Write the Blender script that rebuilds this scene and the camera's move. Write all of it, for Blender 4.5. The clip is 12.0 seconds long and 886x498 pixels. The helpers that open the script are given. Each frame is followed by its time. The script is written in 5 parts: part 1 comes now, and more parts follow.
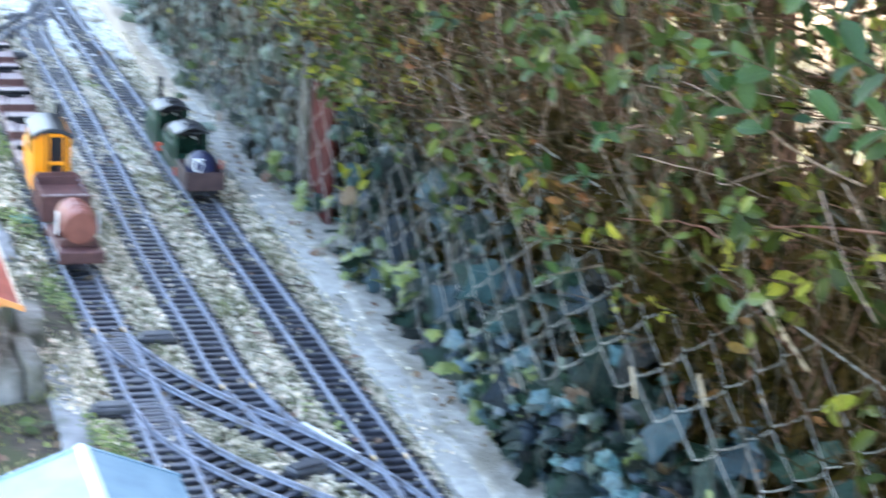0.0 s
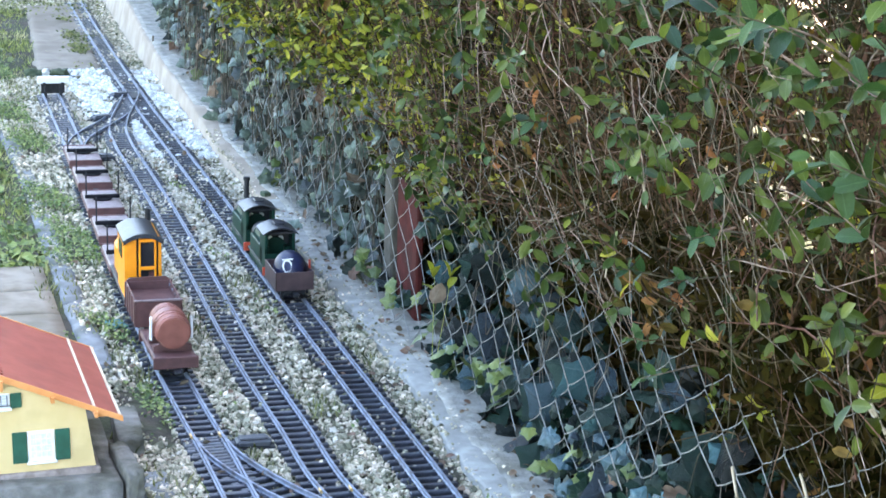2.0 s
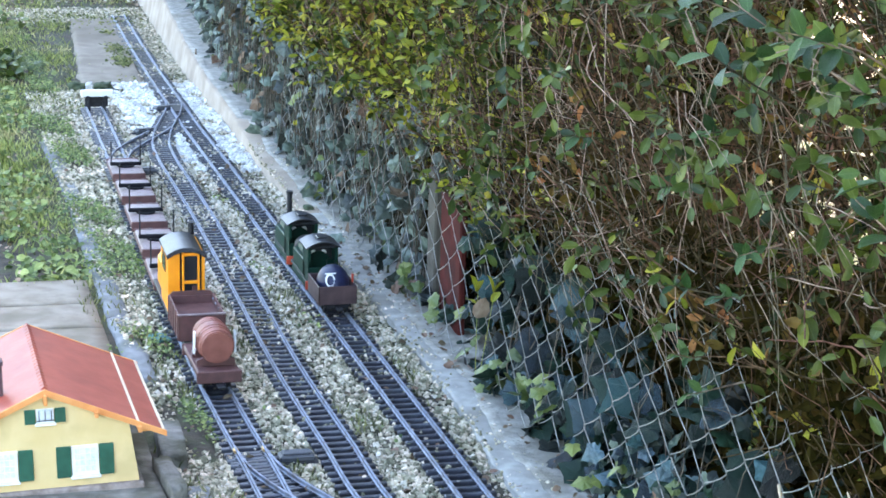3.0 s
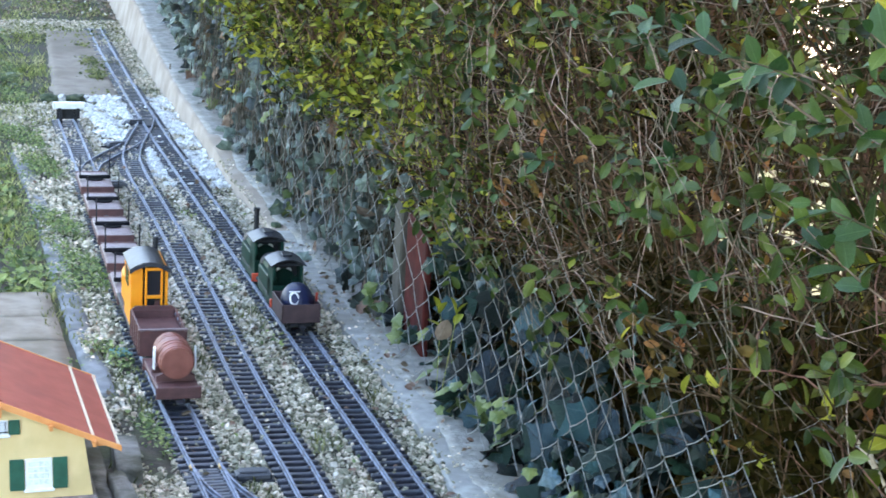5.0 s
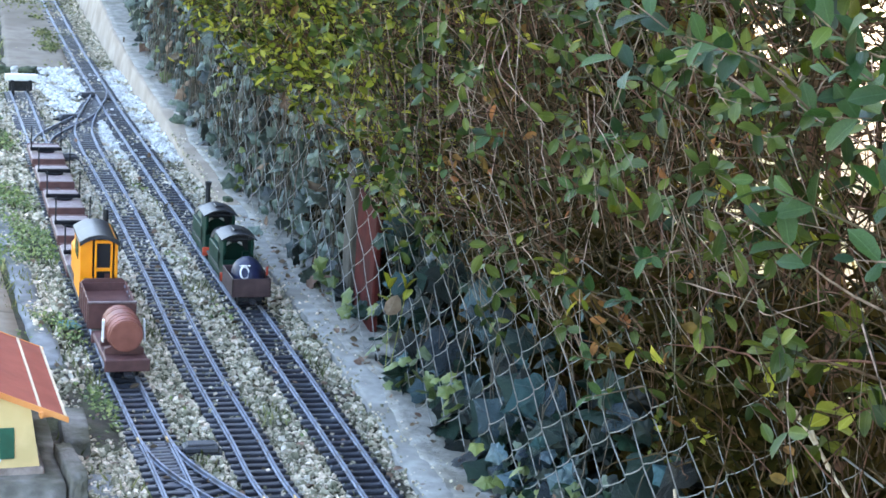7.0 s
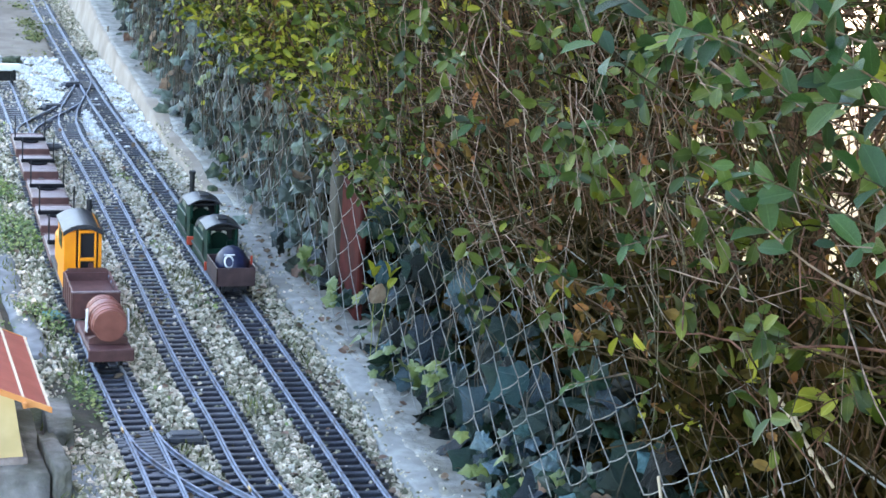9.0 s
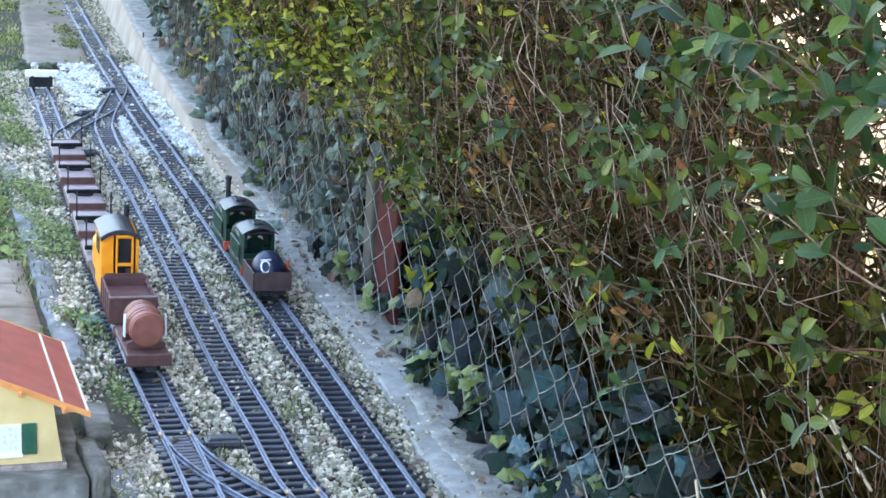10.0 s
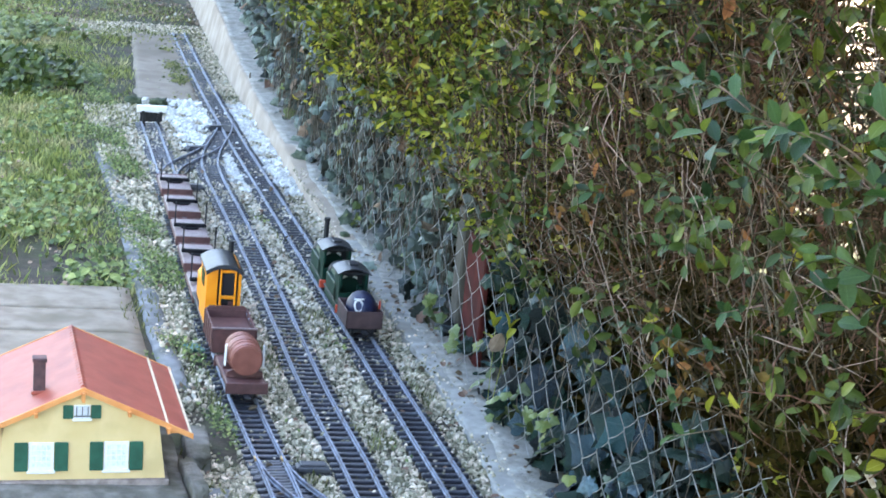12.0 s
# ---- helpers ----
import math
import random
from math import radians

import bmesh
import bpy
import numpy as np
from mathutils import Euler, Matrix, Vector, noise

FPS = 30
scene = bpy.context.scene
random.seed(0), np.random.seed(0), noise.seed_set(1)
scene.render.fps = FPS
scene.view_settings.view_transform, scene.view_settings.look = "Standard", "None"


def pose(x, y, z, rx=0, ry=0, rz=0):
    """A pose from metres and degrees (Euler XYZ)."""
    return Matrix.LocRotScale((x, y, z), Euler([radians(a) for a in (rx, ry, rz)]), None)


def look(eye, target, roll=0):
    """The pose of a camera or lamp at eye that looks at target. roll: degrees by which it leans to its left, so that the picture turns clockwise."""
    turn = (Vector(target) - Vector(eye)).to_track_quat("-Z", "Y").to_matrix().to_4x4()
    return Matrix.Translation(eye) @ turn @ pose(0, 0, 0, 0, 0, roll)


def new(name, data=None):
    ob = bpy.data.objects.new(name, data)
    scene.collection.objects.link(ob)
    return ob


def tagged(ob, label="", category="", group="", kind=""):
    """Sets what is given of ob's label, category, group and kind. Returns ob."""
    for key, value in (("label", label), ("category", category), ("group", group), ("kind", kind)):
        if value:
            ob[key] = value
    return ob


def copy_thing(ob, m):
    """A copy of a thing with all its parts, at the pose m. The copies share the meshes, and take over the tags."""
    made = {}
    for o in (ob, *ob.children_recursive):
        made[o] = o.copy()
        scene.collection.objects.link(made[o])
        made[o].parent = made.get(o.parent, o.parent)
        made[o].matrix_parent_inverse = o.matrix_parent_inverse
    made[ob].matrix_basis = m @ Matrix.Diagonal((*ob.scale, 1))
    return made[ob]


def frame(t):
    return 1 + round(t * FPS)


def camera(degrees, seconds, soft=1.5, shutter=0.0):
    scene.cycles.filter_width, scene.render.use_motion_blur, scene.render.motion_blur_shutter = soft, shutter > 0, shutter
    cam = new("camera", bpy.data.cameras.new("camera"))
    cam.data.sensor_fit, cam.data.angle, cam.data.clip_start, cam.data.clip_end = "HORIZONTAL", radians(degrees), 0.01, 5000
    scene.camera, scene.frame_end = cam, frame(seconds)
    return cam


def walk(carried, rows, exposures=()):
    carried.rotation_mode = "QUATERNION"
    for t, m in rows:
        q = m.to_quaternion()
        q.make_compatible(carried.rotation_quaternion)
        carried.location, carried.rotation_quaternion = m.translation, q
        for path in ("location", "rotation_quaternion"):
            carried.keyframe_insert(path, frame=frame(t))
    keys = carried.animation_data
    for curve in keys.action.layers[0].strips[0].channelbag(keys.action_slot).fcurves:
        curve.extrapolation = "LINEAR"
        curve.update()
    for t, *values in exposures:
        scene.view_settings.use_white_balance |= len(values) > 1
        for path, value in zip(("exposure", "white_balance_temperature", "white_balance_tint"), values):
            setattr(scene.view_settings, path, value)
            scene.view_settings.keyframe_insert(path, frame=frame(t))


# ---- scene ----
cam = camera(24.0, 12.0, soft=1.6, shutter=0.6)
PATH = [
    (0, (-0.799, -2.608, 1.108), (-0.187, -0.789, 0.545), 3.8),
    (0.5, (-0.843, -2.625, 1.118), (-0.339, -0.768, 0.573), 2.5),
    (1, (-0.844, -2.616, 1.119), (-0.364, -0.753, 0.572), 1.6),
    (1.5, (-0.83, -2.614, 1.13), (-0.302, -0.763, 0.589), 1.1),
    (2, (-0.824, -2.608, 1.146), (-0.28, -0.748, 0.65), 1.6),
    (2.5, (-0.819, -2.599, 1.149), (-0.28, -0.737, 0.657), 1.8),
    (3, (-0.827, -2.599, 1.149), (-0.32, -0.726, 0.663), 1.4),
    (5, (-0.8, -2.594, 1.146), (-0.272, -0.722, 0.681), 2.9),
    (5.5, (-0.791, -2.59, 1.145), (-0.237, -0.724, 0.685), 3.3),
    (6, (-0.79, -2.592, 1.144), (-0.232, -0.726, 0.689), 3.7),
    (6.5, (-0.79, -2.601, 1.144), (-0.23, -0.736, 0.686), 4.0),
    (7, (-0.793, -2.603, 1.144), (-0.224, -0.748, 0.661), 3.8),
    (9, (-0.785, -2.599, 1.142), (-0.205, -0.75, 0.649), 3.6),
    (9.5, (-0.791, -2.6, 1.141), (-0.233, -0.744, 0.646), 3.4),
    (10, (-0.791, -2.605, 1.144), (-0.242, -0.746, 0.653), 3.2),
    (10.5, (-0.79, -2.605, 1.142), (-0.245, -0.744, 0.651), 3.2),
    (11, (-0.804, -2.629, 1.15), (-0.274, -0.764, 0.658), 3.7),
    (11.5, (-0.845, -2.776, 1.207), (-0.368, -0.896, 0.721), 5.1),
    (12, (-0.853, -2.825, 1.216), (-0.385, -0.936, 0.756), 5.4),
]
rows = [(t, look(eye, target, roll)) for t, eye, target, roll in PATH]
# the quick pan at the start, between its first two rows
first, second = rows[0][1], rows[1][1]
rows[1:1] = [(t, first.lerp(second, k)) for t, k in ((0.1, 0.24), (0.3, 0.72), (0.4, 0.91))]
# the jerk back near the end, between 11 and 11.5 s
i = [t for t, _ in rows].index(11)
first, second = rows[i][1], rows[i + 1][1]
rows[i + 1:i + 1] = [(t, first.lerp(second, k)) for t, k in ((11.1, 0.40), (11.2, 0.61), (11.3, 0.68), (11.4, 0.79))]
first, second = rows[-2][1], rows[-1][1]
for t, k, yaw in ((11.65, 0.3, 0.5), (11.8, 0.6, 0.55), (11.9, 0.8, 0.2)):
    m = first.lerp(second, k)
    rows.insert(-1, (t, Matrix.Translation(m.translation) @ Matrix.Rotation(radians(yaw), 4, "Z") @ Matrix.Translation(-m.translation) @ m))
first, second = rows[i - 1][1], rows[i][1]
rows[i:i] = [(10.9, first.lerp(second, 0.93))]
walk(cam, rows, [(0.0, 3.65), (1.0, 3.5), (2.0, 3.5), (3.0, 3.42), (5.0, 3.22), (9.0, 3.27), (10.5, 3.27), (11.5, 3.32), (12.0, 3.27)])

# ---- world, sun ----
SUN_EL, SUN_AZ = radians(52), radians(68)  # azimuth from +y towards +x
world = bpy.data.worlds.new("world")
scene.world = world
world.use_nodes = True
wn = world.node_tree
sky = wn.nodes.new("ShaderNodeTexSky")
sky.sky_type, sky.sun_disc = "NISHITA", False
sky.sun_elevation, sky.sun_rotation = SUN_EL, SUN_AZ
sky.air_density, sky.dust_density = 1.0, 1.2
wn.links.new(sky.outputs[0], wn.nodes["Background"].inputs[0])
wn.nodes["Background"].inputs[1].default_value = 0.15
sun = new("sun", bpy.data.lights.new("sun", "SUN"))
sun.data.energy, sun.data.angle, sun.data.color = 4.5, radians(0.5), (1.0, 0.93, 0.82)
sun.matrix_world = look((4 * math.sin(SUN_AZ), 4 * math.cos(SUN_AZ), 4 * math.tan(SUN_EL)), (0, 0, 0))
scene.view_settings.use_white_balance = True
scene.view_settings.white_balance_temperature = 7180

# ---- materials ----


def calc(t, op, a, b=None):
    """One arithmetic node; a and b are sockets or numbers."""
    m = t.nodes.new("ShaderNodeMath")
    m.operation = op
    for k, v in enumerate((a, b)):
        if v is None:
            continue
        if isinstance(v, (int, float)):
            m.inputs[k].default_value = v
        else:
            t.links.new(v, m.inputs[k])
    return m.outputs[0]


def vein_lines(t, kind):
    """How much a place on a leaf belongs to its ribs: one midrib with side ribs, or five ribs that fan out from the stalk."""
    uv = t.nodes.new("ShaderNodeSeparateXYZ")
    t.links.new(t.nodes.new("ShaderNodeUVMap").outputs[0], uv.inputs[0])
    x, y = uv.outputs[0], uv.outputs[1]
    if kind == "fan":
        turn = calc(t, "DIVIDE", calc(t, "ARCTAN2", x, y), radians(42))
        off = calc(t, "ABSOLUTE", calc(t, "SUBTRACT", turn, calc(t, "ROUND", turn)))
        away = calc(t, "SQRT", calc(t, "ADD", calc(t, "MULTIPLY", x, x), calc(t, "MULTIPLY", y, y)))
        near = calc(t, "DIVIDE", calc(t, "MULTIPLY", off, away), 0.024)
    else:
        side = calc(t, "ABSOLUTE", x)
        rise = calc(t, "MULTIPLY", calc(t, "SUBTRACT", y, calc(t, "MULTIPLY", side, 0.9)), 7.0)
        rib = calc(t, "ADD", calc(t, "DIVIDE", calc(t, "ABSOLUTE", calc(t, "SUBTRACT", rise, calc(t, "ROUND", rise))), 0.16), 0.6)
        near = calc(t, "MINIMUM", calc(t, "DIVIDE", side, 0.022), rib)
    return calc(t, "MULTIPLY", calc(t, "SUBTRACT", 1.0, calc(t, "MINIMUM", near, 1.0)), 0.45)


def material(name, c1, c2, scale=40.0, rough=0.7, bump=0.2, metal=0.0, vary=0.0, island=False, c3=None, s3=6.0, m3=0.5, leaf=0.0, dist=0.002, spec=0.5, vein=""):
    """Two colours mixed by fine noise, a third in broad patches; vary: brightness by object or by loose piece; vein: paler ribs on a leaf."""
    m = bpy.data.materials.new(name)
    m.use_nodes = True
    t = m.node_tree
    b = t.nodes["Principled BSDF"]
    tc = t.nodes.new("ShaderNodeTexCoord")
    n1 = t.nodes.new("ShaderNodeTexNoise")
    n1.inputs["Scale"].default_value, n1.inputs["Detail"].default_value = scale, 5
    t.links.new(tc.outputs["Object"], n1.inputs["Vector"])
    ramp = t.nodes.new("ShaderNodeValToRGB")
    ramp.color_ramp.elements[0].position, ramp.color_ramp.elements[1].position = 0.35, 0.65
    ramp.color_ramp.elements[0].color, ramp.color_ramp.elements[1].color = (*c1, 1), (*c2, 1)
    t.links.new(n1.outputs["Fac"], ramp.inputs["Fac"])
    colour = ramp.outputs["Color"]
    if c3:
        n3 = t.nodes.new("ShaderNodeTexNoise")
        n3.inputs["Scale"].default_value, n3.inputs["Detail"].default_value = s3, 4
        t.links.new(tc.outputs["Object"], n3.inputs["Vector"])
        r3 = t.nodes.new("ShaderNodeValToRGB")
        r3.color_ramp.elements[0].position, r3.color_ramp.elements[1].position = m3 - 0.08, m3 + 0.08
        t.links.new(n3.outputs["Fac"], r3.inputs["Fac"])
        mix = t.nodes.new("ShaderNodeMix")
        mix.data_type = "RGBA"
        t.links.new(r3.outputs["Color"], mix.inputs["Factor"])
        t.links.new(colour, mix.inputs["A"])
        mix.inputs["B"].default_value = (*c3, 1)
        colour = mix.outputs["Result"]
    if vary:
        hsv = t.nodes.new("ShaderNodeHueSaturation")
        mr = t.nodes.new("ShaderNodeMapRange")
        mr.inputs["To Min"].default_value, mr.inputs["To Max"].default_value = 1 - vary, 1 + vary
        if island:
            src = t.nodes.new("ShaderNodeNewGeometry").outputs["Random Per Island"]
        else:
            src = t.nodes.new("ShaderNodeObjectInfo").outputs["Random"]
        t.links.new(src, mr.inputs["Value"])
        t.links.new(mr.outputs["Result"], hsv.inputs["Value"])
        hue = t.nodes.new("ShaderNodeMapRange")
        hue.inputs["To Min"].default_value, hue.inputs["To Max"].default_value = 0.5 + 0.05 * vary, 0.5 - 0.05 * vary
        t.links.new(src, hue.inputs["Value"])
        t.links.new(hue.outputs["Result"], hsv.inputs["Hue"])
        t.links.new(colour, hsv.inputs["Color"])
        colour = hsv.outputs["Color"]
    if vein:
        line = vein_lines(t, vein)
        pale = t.nodes.new("ShaderNodeHueSaturation")
        pale.inputs["Value"].default_value, pale.inputs["Saturation"].default_value = 1.9, 0.8
        t.links.new(colour, pale.inputs["Color"])
        mv = t.nodes.new("ShaderNodeMix")
        mv.data_type = "RGBA"
        t.links.new(line, mv.inputs["Factor"])
        t.links.new(colour, mv.inputs["A"])
        t.links.new(pale.outputs["Color"], mv.inputs["B"])
        colour = mv.outputs["Result"]
    t.links.new(colour, b.inputs["Base Color"])
    b.inputs["Roughness"].default_value, b.inputs["Metallic"].default_value = rough, metal
    b.inputs["Specular IOR Level"].default_value = spec
    if bump:
        n2 = t.nodes.new("ShaderNodeTexNoise")
        n2.inputs["Scale"].default_value, n2.inputs["Detail"].default_value = scale * 3, 6
        t.links.new(tc.outputs["Object"], n2.inputs["Vector"])
        bp = t.nodes.new("ShaderNodeBump")
        bp.inputs["Strength"].default_value, bp.inputs["Distance"].default_value = bump, dist
        t.links.new(n2.outputs["Fac"], bp.inputs["Height"])
        t.links.new(bp.outputs["Normal"], b.inputs["Normal"])
    if leaf:
        tr = t.nodes.new("ShaderNodeBsdfTranslucent")
        t.links.new(colour, tr.inputs["Color"])
        ms = t.nodes.new("ShaderNodeMixShader")
        ms.inputs["Fac"].default_value = leaf
        t.links.new(b.outputs[0], ms.inputs[1])
        t.links.new(tr.outputs[0], ms.inputs[2])
        t.links.new(ms.outputs[0], t.nodes["Material Output"].inputs["Surface"])
    return m


M = dict(
    soil=material("soil", (0.024, 0.019, 0.013), (0.075, 0.058, 0.04), 30, 0.95, 0.6, c3=(0.045, 0.05, 0.02), s3=9, dist=0.006),
    gravel=material("gravel", (0.29, 0.258, 0.18), (0.63, 0.565, 0.42), 60, 0.9, 0.3, vary=0.7, island=True, spec=0.2, c3=(0.21, 0.205, 0.12), s3=5, m3=0.62),
    rubble=material("rubble", (0.13, 0.10, 0.07), (0.28, 0.22, 0.16), 60, 0.92, 0.3, vary=0.5, island=True, spec=0.15),
    pale_gravel=material("pale_gravel", (0.49, 0.44, 0.35), (0.70, 0.65, 0.55), 60, 0.85, 0.3, vary=0.25, island=True, spec=0.3),
    white_gravel=material("white_gravel", (0.55, 0.55, 0.53), (0.74, 0.74, 0.72), 60, 0.85, 0.3, vary=0.3, island=True, spec=0.3),
    concrete=material("concrete", (0.25, 0.235, 0.205), (0.40, 0.38, 0.335), 34, 0.94, 0.7, c3=(0.21, 0.19, 0.15), s3=9, m3=0.57, dist=0.005, spec=0.2),
    pale_concrete=material("pale_concrete", (0.235, 0.20, 0.155), (0.315, 0.275, 0.22), 26, 0.95, 0.5, c3=(0.18, 0.155, 0.115), s3=5, m3=0.58, spec=0.12),
    block=material("block", (0.125, 0.118, 0.10), (0.27, 0.255, 0.23), 26, 0.93, 0.8, c3=(0.095, 0.092, 0.066), s3=11, m3=0.56, dist=0.005, spec=0.15),
    paving=material("paving", (0.36, 0.28, 0.20), (0.48, 0.39, 0.29), 8, 0.9, 0.2),
    sleeper=material("sleeper", (0.012, 0.015, 0.025), (0.042, 0.048, 0.068), 120, 0.42, 0.25, vary=0.35, spec=0.9),
    sleeper_far=material("sleeper_far", (0.012, 0.015, 0.025), (0.042, 0.048, 0.068), 120, 0.42, 0.25, vary=0.35, island=True, spec=0.9),
    # worn steel, the blue of the reflected sky put into its colour
    rail=material("rail", (0.18, 0.205, 0.26), (0.30, 0.33, 0.39), 90, 0.55, 0.15, metal=0.3, c3=(0.14, 0.13, 0.135), s3=45, m3=0.58),
    brass=material("brass", (0.62, 0.40, 0.16), (0.75, 0.52, 0.25), 200, 0.4, 0.1, metal=0.7),
    black=material("black_plastic", (0.008, 0.009, 0.012), (0.02, 0.022, 0.027), 80, 0.55, 0.1, spec=0.35),
    motor=material("motor_plastic", (0.03, 0.035, 0.045), (0.06, 0.065, 0.075), 60, 0.45, 0.1),
    brown=material("wagon_brown", (0.085, 0.034, 0.032), (0.13, 0.053, 0.048), 50, 0.6, 0.12),
    # wagon brown darkened for the shade the small wagon stands in
    brown_shade=material("wagon_brown_shaded", (0.045, 0.024, 0.027), (0.075, 0.04, 0.042), 50, 0.6, 0.12),
    deck=material("wagon_deck", (0.15, 0.10, 0.10), (0.24, 0.175, 0.175), 70, 0.42, 0.2, spec=0.6),
    barrel=material("barrel_paint", (0.20, 0.060, 0.042), (0.27, 0.088, 0.062), 40, 0.5, 0.12),
    white=material("white_paint", (0.72, 0.72, 0.70), (0.82, 0.82, 0.80), 60, 0.5, 0.05),
    yellow=material("yellow_paint", (0.86, 0.27, 0.006), (0.92, 0.32, 0.010), 30, 0.42, 0.05),
    roof_black=material("loco_roof", (0.010, 0.012, 0.018), (0.026, 0.030, 0.040), 50, 0.4, 0.2, spec=0.55),
    green=material("loco_green", (0.003, 0.024, 0.016), (0.005, 0.037, 0.023), 40, 0.5, 0.08, spec=0.2),
    red=material("red_paint", (0.42, 0.045, 0.02), (0.52, 0.07, 0.03), 40, 0.55, 0.05),
    blue=material("blue_load", (0.006, 0.010, 0.034), (0.016, 0.022, 0.065), 50, 0.45, 0.2, spec=0.4),
    house_wall=material("house_wall", (0.66, 0.485, 0.225), (0.72, 0.545, 0.275), 18, 0.62, 0.1, c3=(0.60, 0.445, 0.21), s3=14, m3=0.6),
    house_roof=material("house_roof", (0.30, 0.066, 0.042), (0.36, 0.088, 0.058), 30, 0.48, 0.12, c3=(0.25, 0.055, 0.038), s3=10, m3=0.6, spec=0.4),
    house_trim=material("house_trim", (0.66, 0.24, 0.065), (0.74, 0.31, 0.10), 40, 0.6, 0.08),
    cream=material("cream_strip", (0.66, 0.55, 0.38), (0.74, 0.64, 0.47), 60, 0.6, 0.08),
    shutter=material("shutter_green", (0.008, 0.07, 0.04), (0.014, 0.10, 0.06), 60, 0.5, 0.08),
    plinth=material("plinth", (0.18, 0.14, 0.12), (0.33, 0.27, 0.24), 60, 0.85, 0.4),
    chimney=material("chimney", (0.055, 0.03, 0.034), (0.10, 0.05, 0.053), 80, 0.75, 0.3),
    zinc=material("zinc_roof", (0.15, 0.25, 0.31), (0.21, 0.32, 0.38), 20, 0.4, 0.08),
    wire=material("galvanised_wire", (0.20, 0.195, 0.18), (0.33, 0.325, 0.30), 60, 0.55, 0.1, metal=0.25, spec=0.4),
    post=material("weathered_post", (0.04, 0.034, 0.026), (0.085, 0.074, 0.058), 30, 0.9, 0.5, c3=(0.05, 0.047, 0.035), s3=14),
    red_board=material("red_board", (0.042, 0.007, 0.006), (0.078, 0.015, 0.012), 20, 0.85, 0.3, spec=0.15, c3=(0.045, 0.012, 0.01), s3=14, m3=0.55),
    bark=material("bark", (0.030, 0.019, 0.009), (0.12, 0.080, 0.044), 60, 0.95, 0.4, vary=0.85, island=True, spec=0.08),
    leaf=material("hedge_leaf", (0.030, 0.046, 0.003), (0.066, 0.084, 0.008), 40, 0.42, 0.2, vary=0.75, island=True, leaf=0.3, spec=0.24, vein="pinnate"),
    leaf_young=material("young_leaf", (0.17, 0.20, 0.014), (0.32, 0.315, 0.035), 40, 0.5, 0.1, vary=0.65, island=True, leaf=0.35, spec=0.35, vein="pinnate"),
    leaf_spray=material("spray_leaf", (0.036, 0.066, 0.010), (0.078, 0.112, 0.024), 40, 0.38, 0.2, vary=0.65, island=True, leaf=0.28, spec=0.36, vein="pinnate"),
    leaf_lime=material("lime_leaf", (0.085, 0.13, 0.014), (0.13, 0.18, 0.03), 60, 0.42, 0.2, vary=0.3, leaf=0.35, spec=0.35, vein="pinnate"),
    leaf_part=material("large_leaf", (0.018, 0.056, 0.011), (0.044, 0.098, 0.026), 60, 0.36, 0.25, vary=0.6, leaf=0.3, spec=0.4, vein="pinnate"),
    # lit copy of the ivy, its colour raised for the open sky
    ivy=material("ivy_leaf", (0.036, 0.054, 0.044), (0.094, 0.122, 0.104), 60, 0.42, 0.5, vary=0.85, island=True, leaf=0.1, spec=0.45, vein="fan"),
    # two shaded copies for the near ivy, the shade put into the colour
    ivy_near_shade=material("ivy_near_shaded", (0.003, 0.013, 0.011), (0.012, 0.030, 0.026), 70, 0.36, 0.6, vary=0.85, leaf=0.06, spec=0.24, vein="fan"),
    ivy_shade=material("ivy_shaded", (0.003, 0.012, 0.009), (0.012, 0.028, 0.021), 70, 0.42, 0.6, vary=0.9, island=True, leaf=0.06, spec=0.18, vein="fan"),
    twig_pale=material("bare_twig", (0.085, 0.066, 0.044), (0.26, 0.205, 0.14), 60, 0.9, 0.3, vary=0.88, island=True, spec=0.1),
    runner=material("ivy_stem", (0.075, 0.065, 0.05), (0.17, 0.15, 0.12), 60, 0.9, 0.3, vary=0.6, island=True, spec=0.15),
    moss_green=material("moss", (0.10, 0.12, 0.035), (0.22, 0.225, 0.09), 90, 0.95, 0.3, vary=0.6, island=True, leaf=0.15),
    # glossy ivy with the blue of reflected sky painted into its colour
    ivy_sky_gloss=material("ivy_glossy_sky", (0.010, 0.032, 0.043), (0.037, 0.075, 0.096), 110, 0.27, 0.8, vary=0.7, leaf=0.04, spec=0.55, vein="fan"),
    ivy_sky_sheen=material("ivy_sky_sheen", (0.012, 0.038, 0.048), (0.045, 0.088, 0.108), 110, 0.3, 0.8, vary=0.7, island=True, leaf=0.04, spec=0.55, vein="fan"),
    matt_black=material("matt_black", (0.006, 0.006, 0.008), (0.014, 0.014, 0.017), 80, 0.9, 0.15, spec=0.12),
    ivy_pale=material("ivy_pale", (0.085, 0.125, 0.03), (0.15, 0.185, 0.055), 60, 0.42, 0.3, vary=0.5, island=True, leaf=0.2, vein="fan"),
    # near-black brown: shade and warm backlight of the depths put into the colour
    inner_shade=material("inner_leaf_shaded", (0.018, 0.014, 0.004), (0.044, 0.034, 0.008), 40, 0.95, 0.1, vary=0.7, island=True, leaf=0.3, spec=0.03),
    dead=material("dead_leaf", (0.10, 0.056, 0.016), (0.21, 0.125, 0.036), 60, 0.85, 0.2, vary=0.75, island=True, leaf=0.3, spec=0.12),
    withered=material("withered_leaf", (0.13, 0.085, 0.055), (0.23, 0.165, 0.115), 60, 0.85, 0.3, vary=0.4, island=True, leaf=0.15, spec=0.2),
    # dry cane, paled to stand in for sun glints
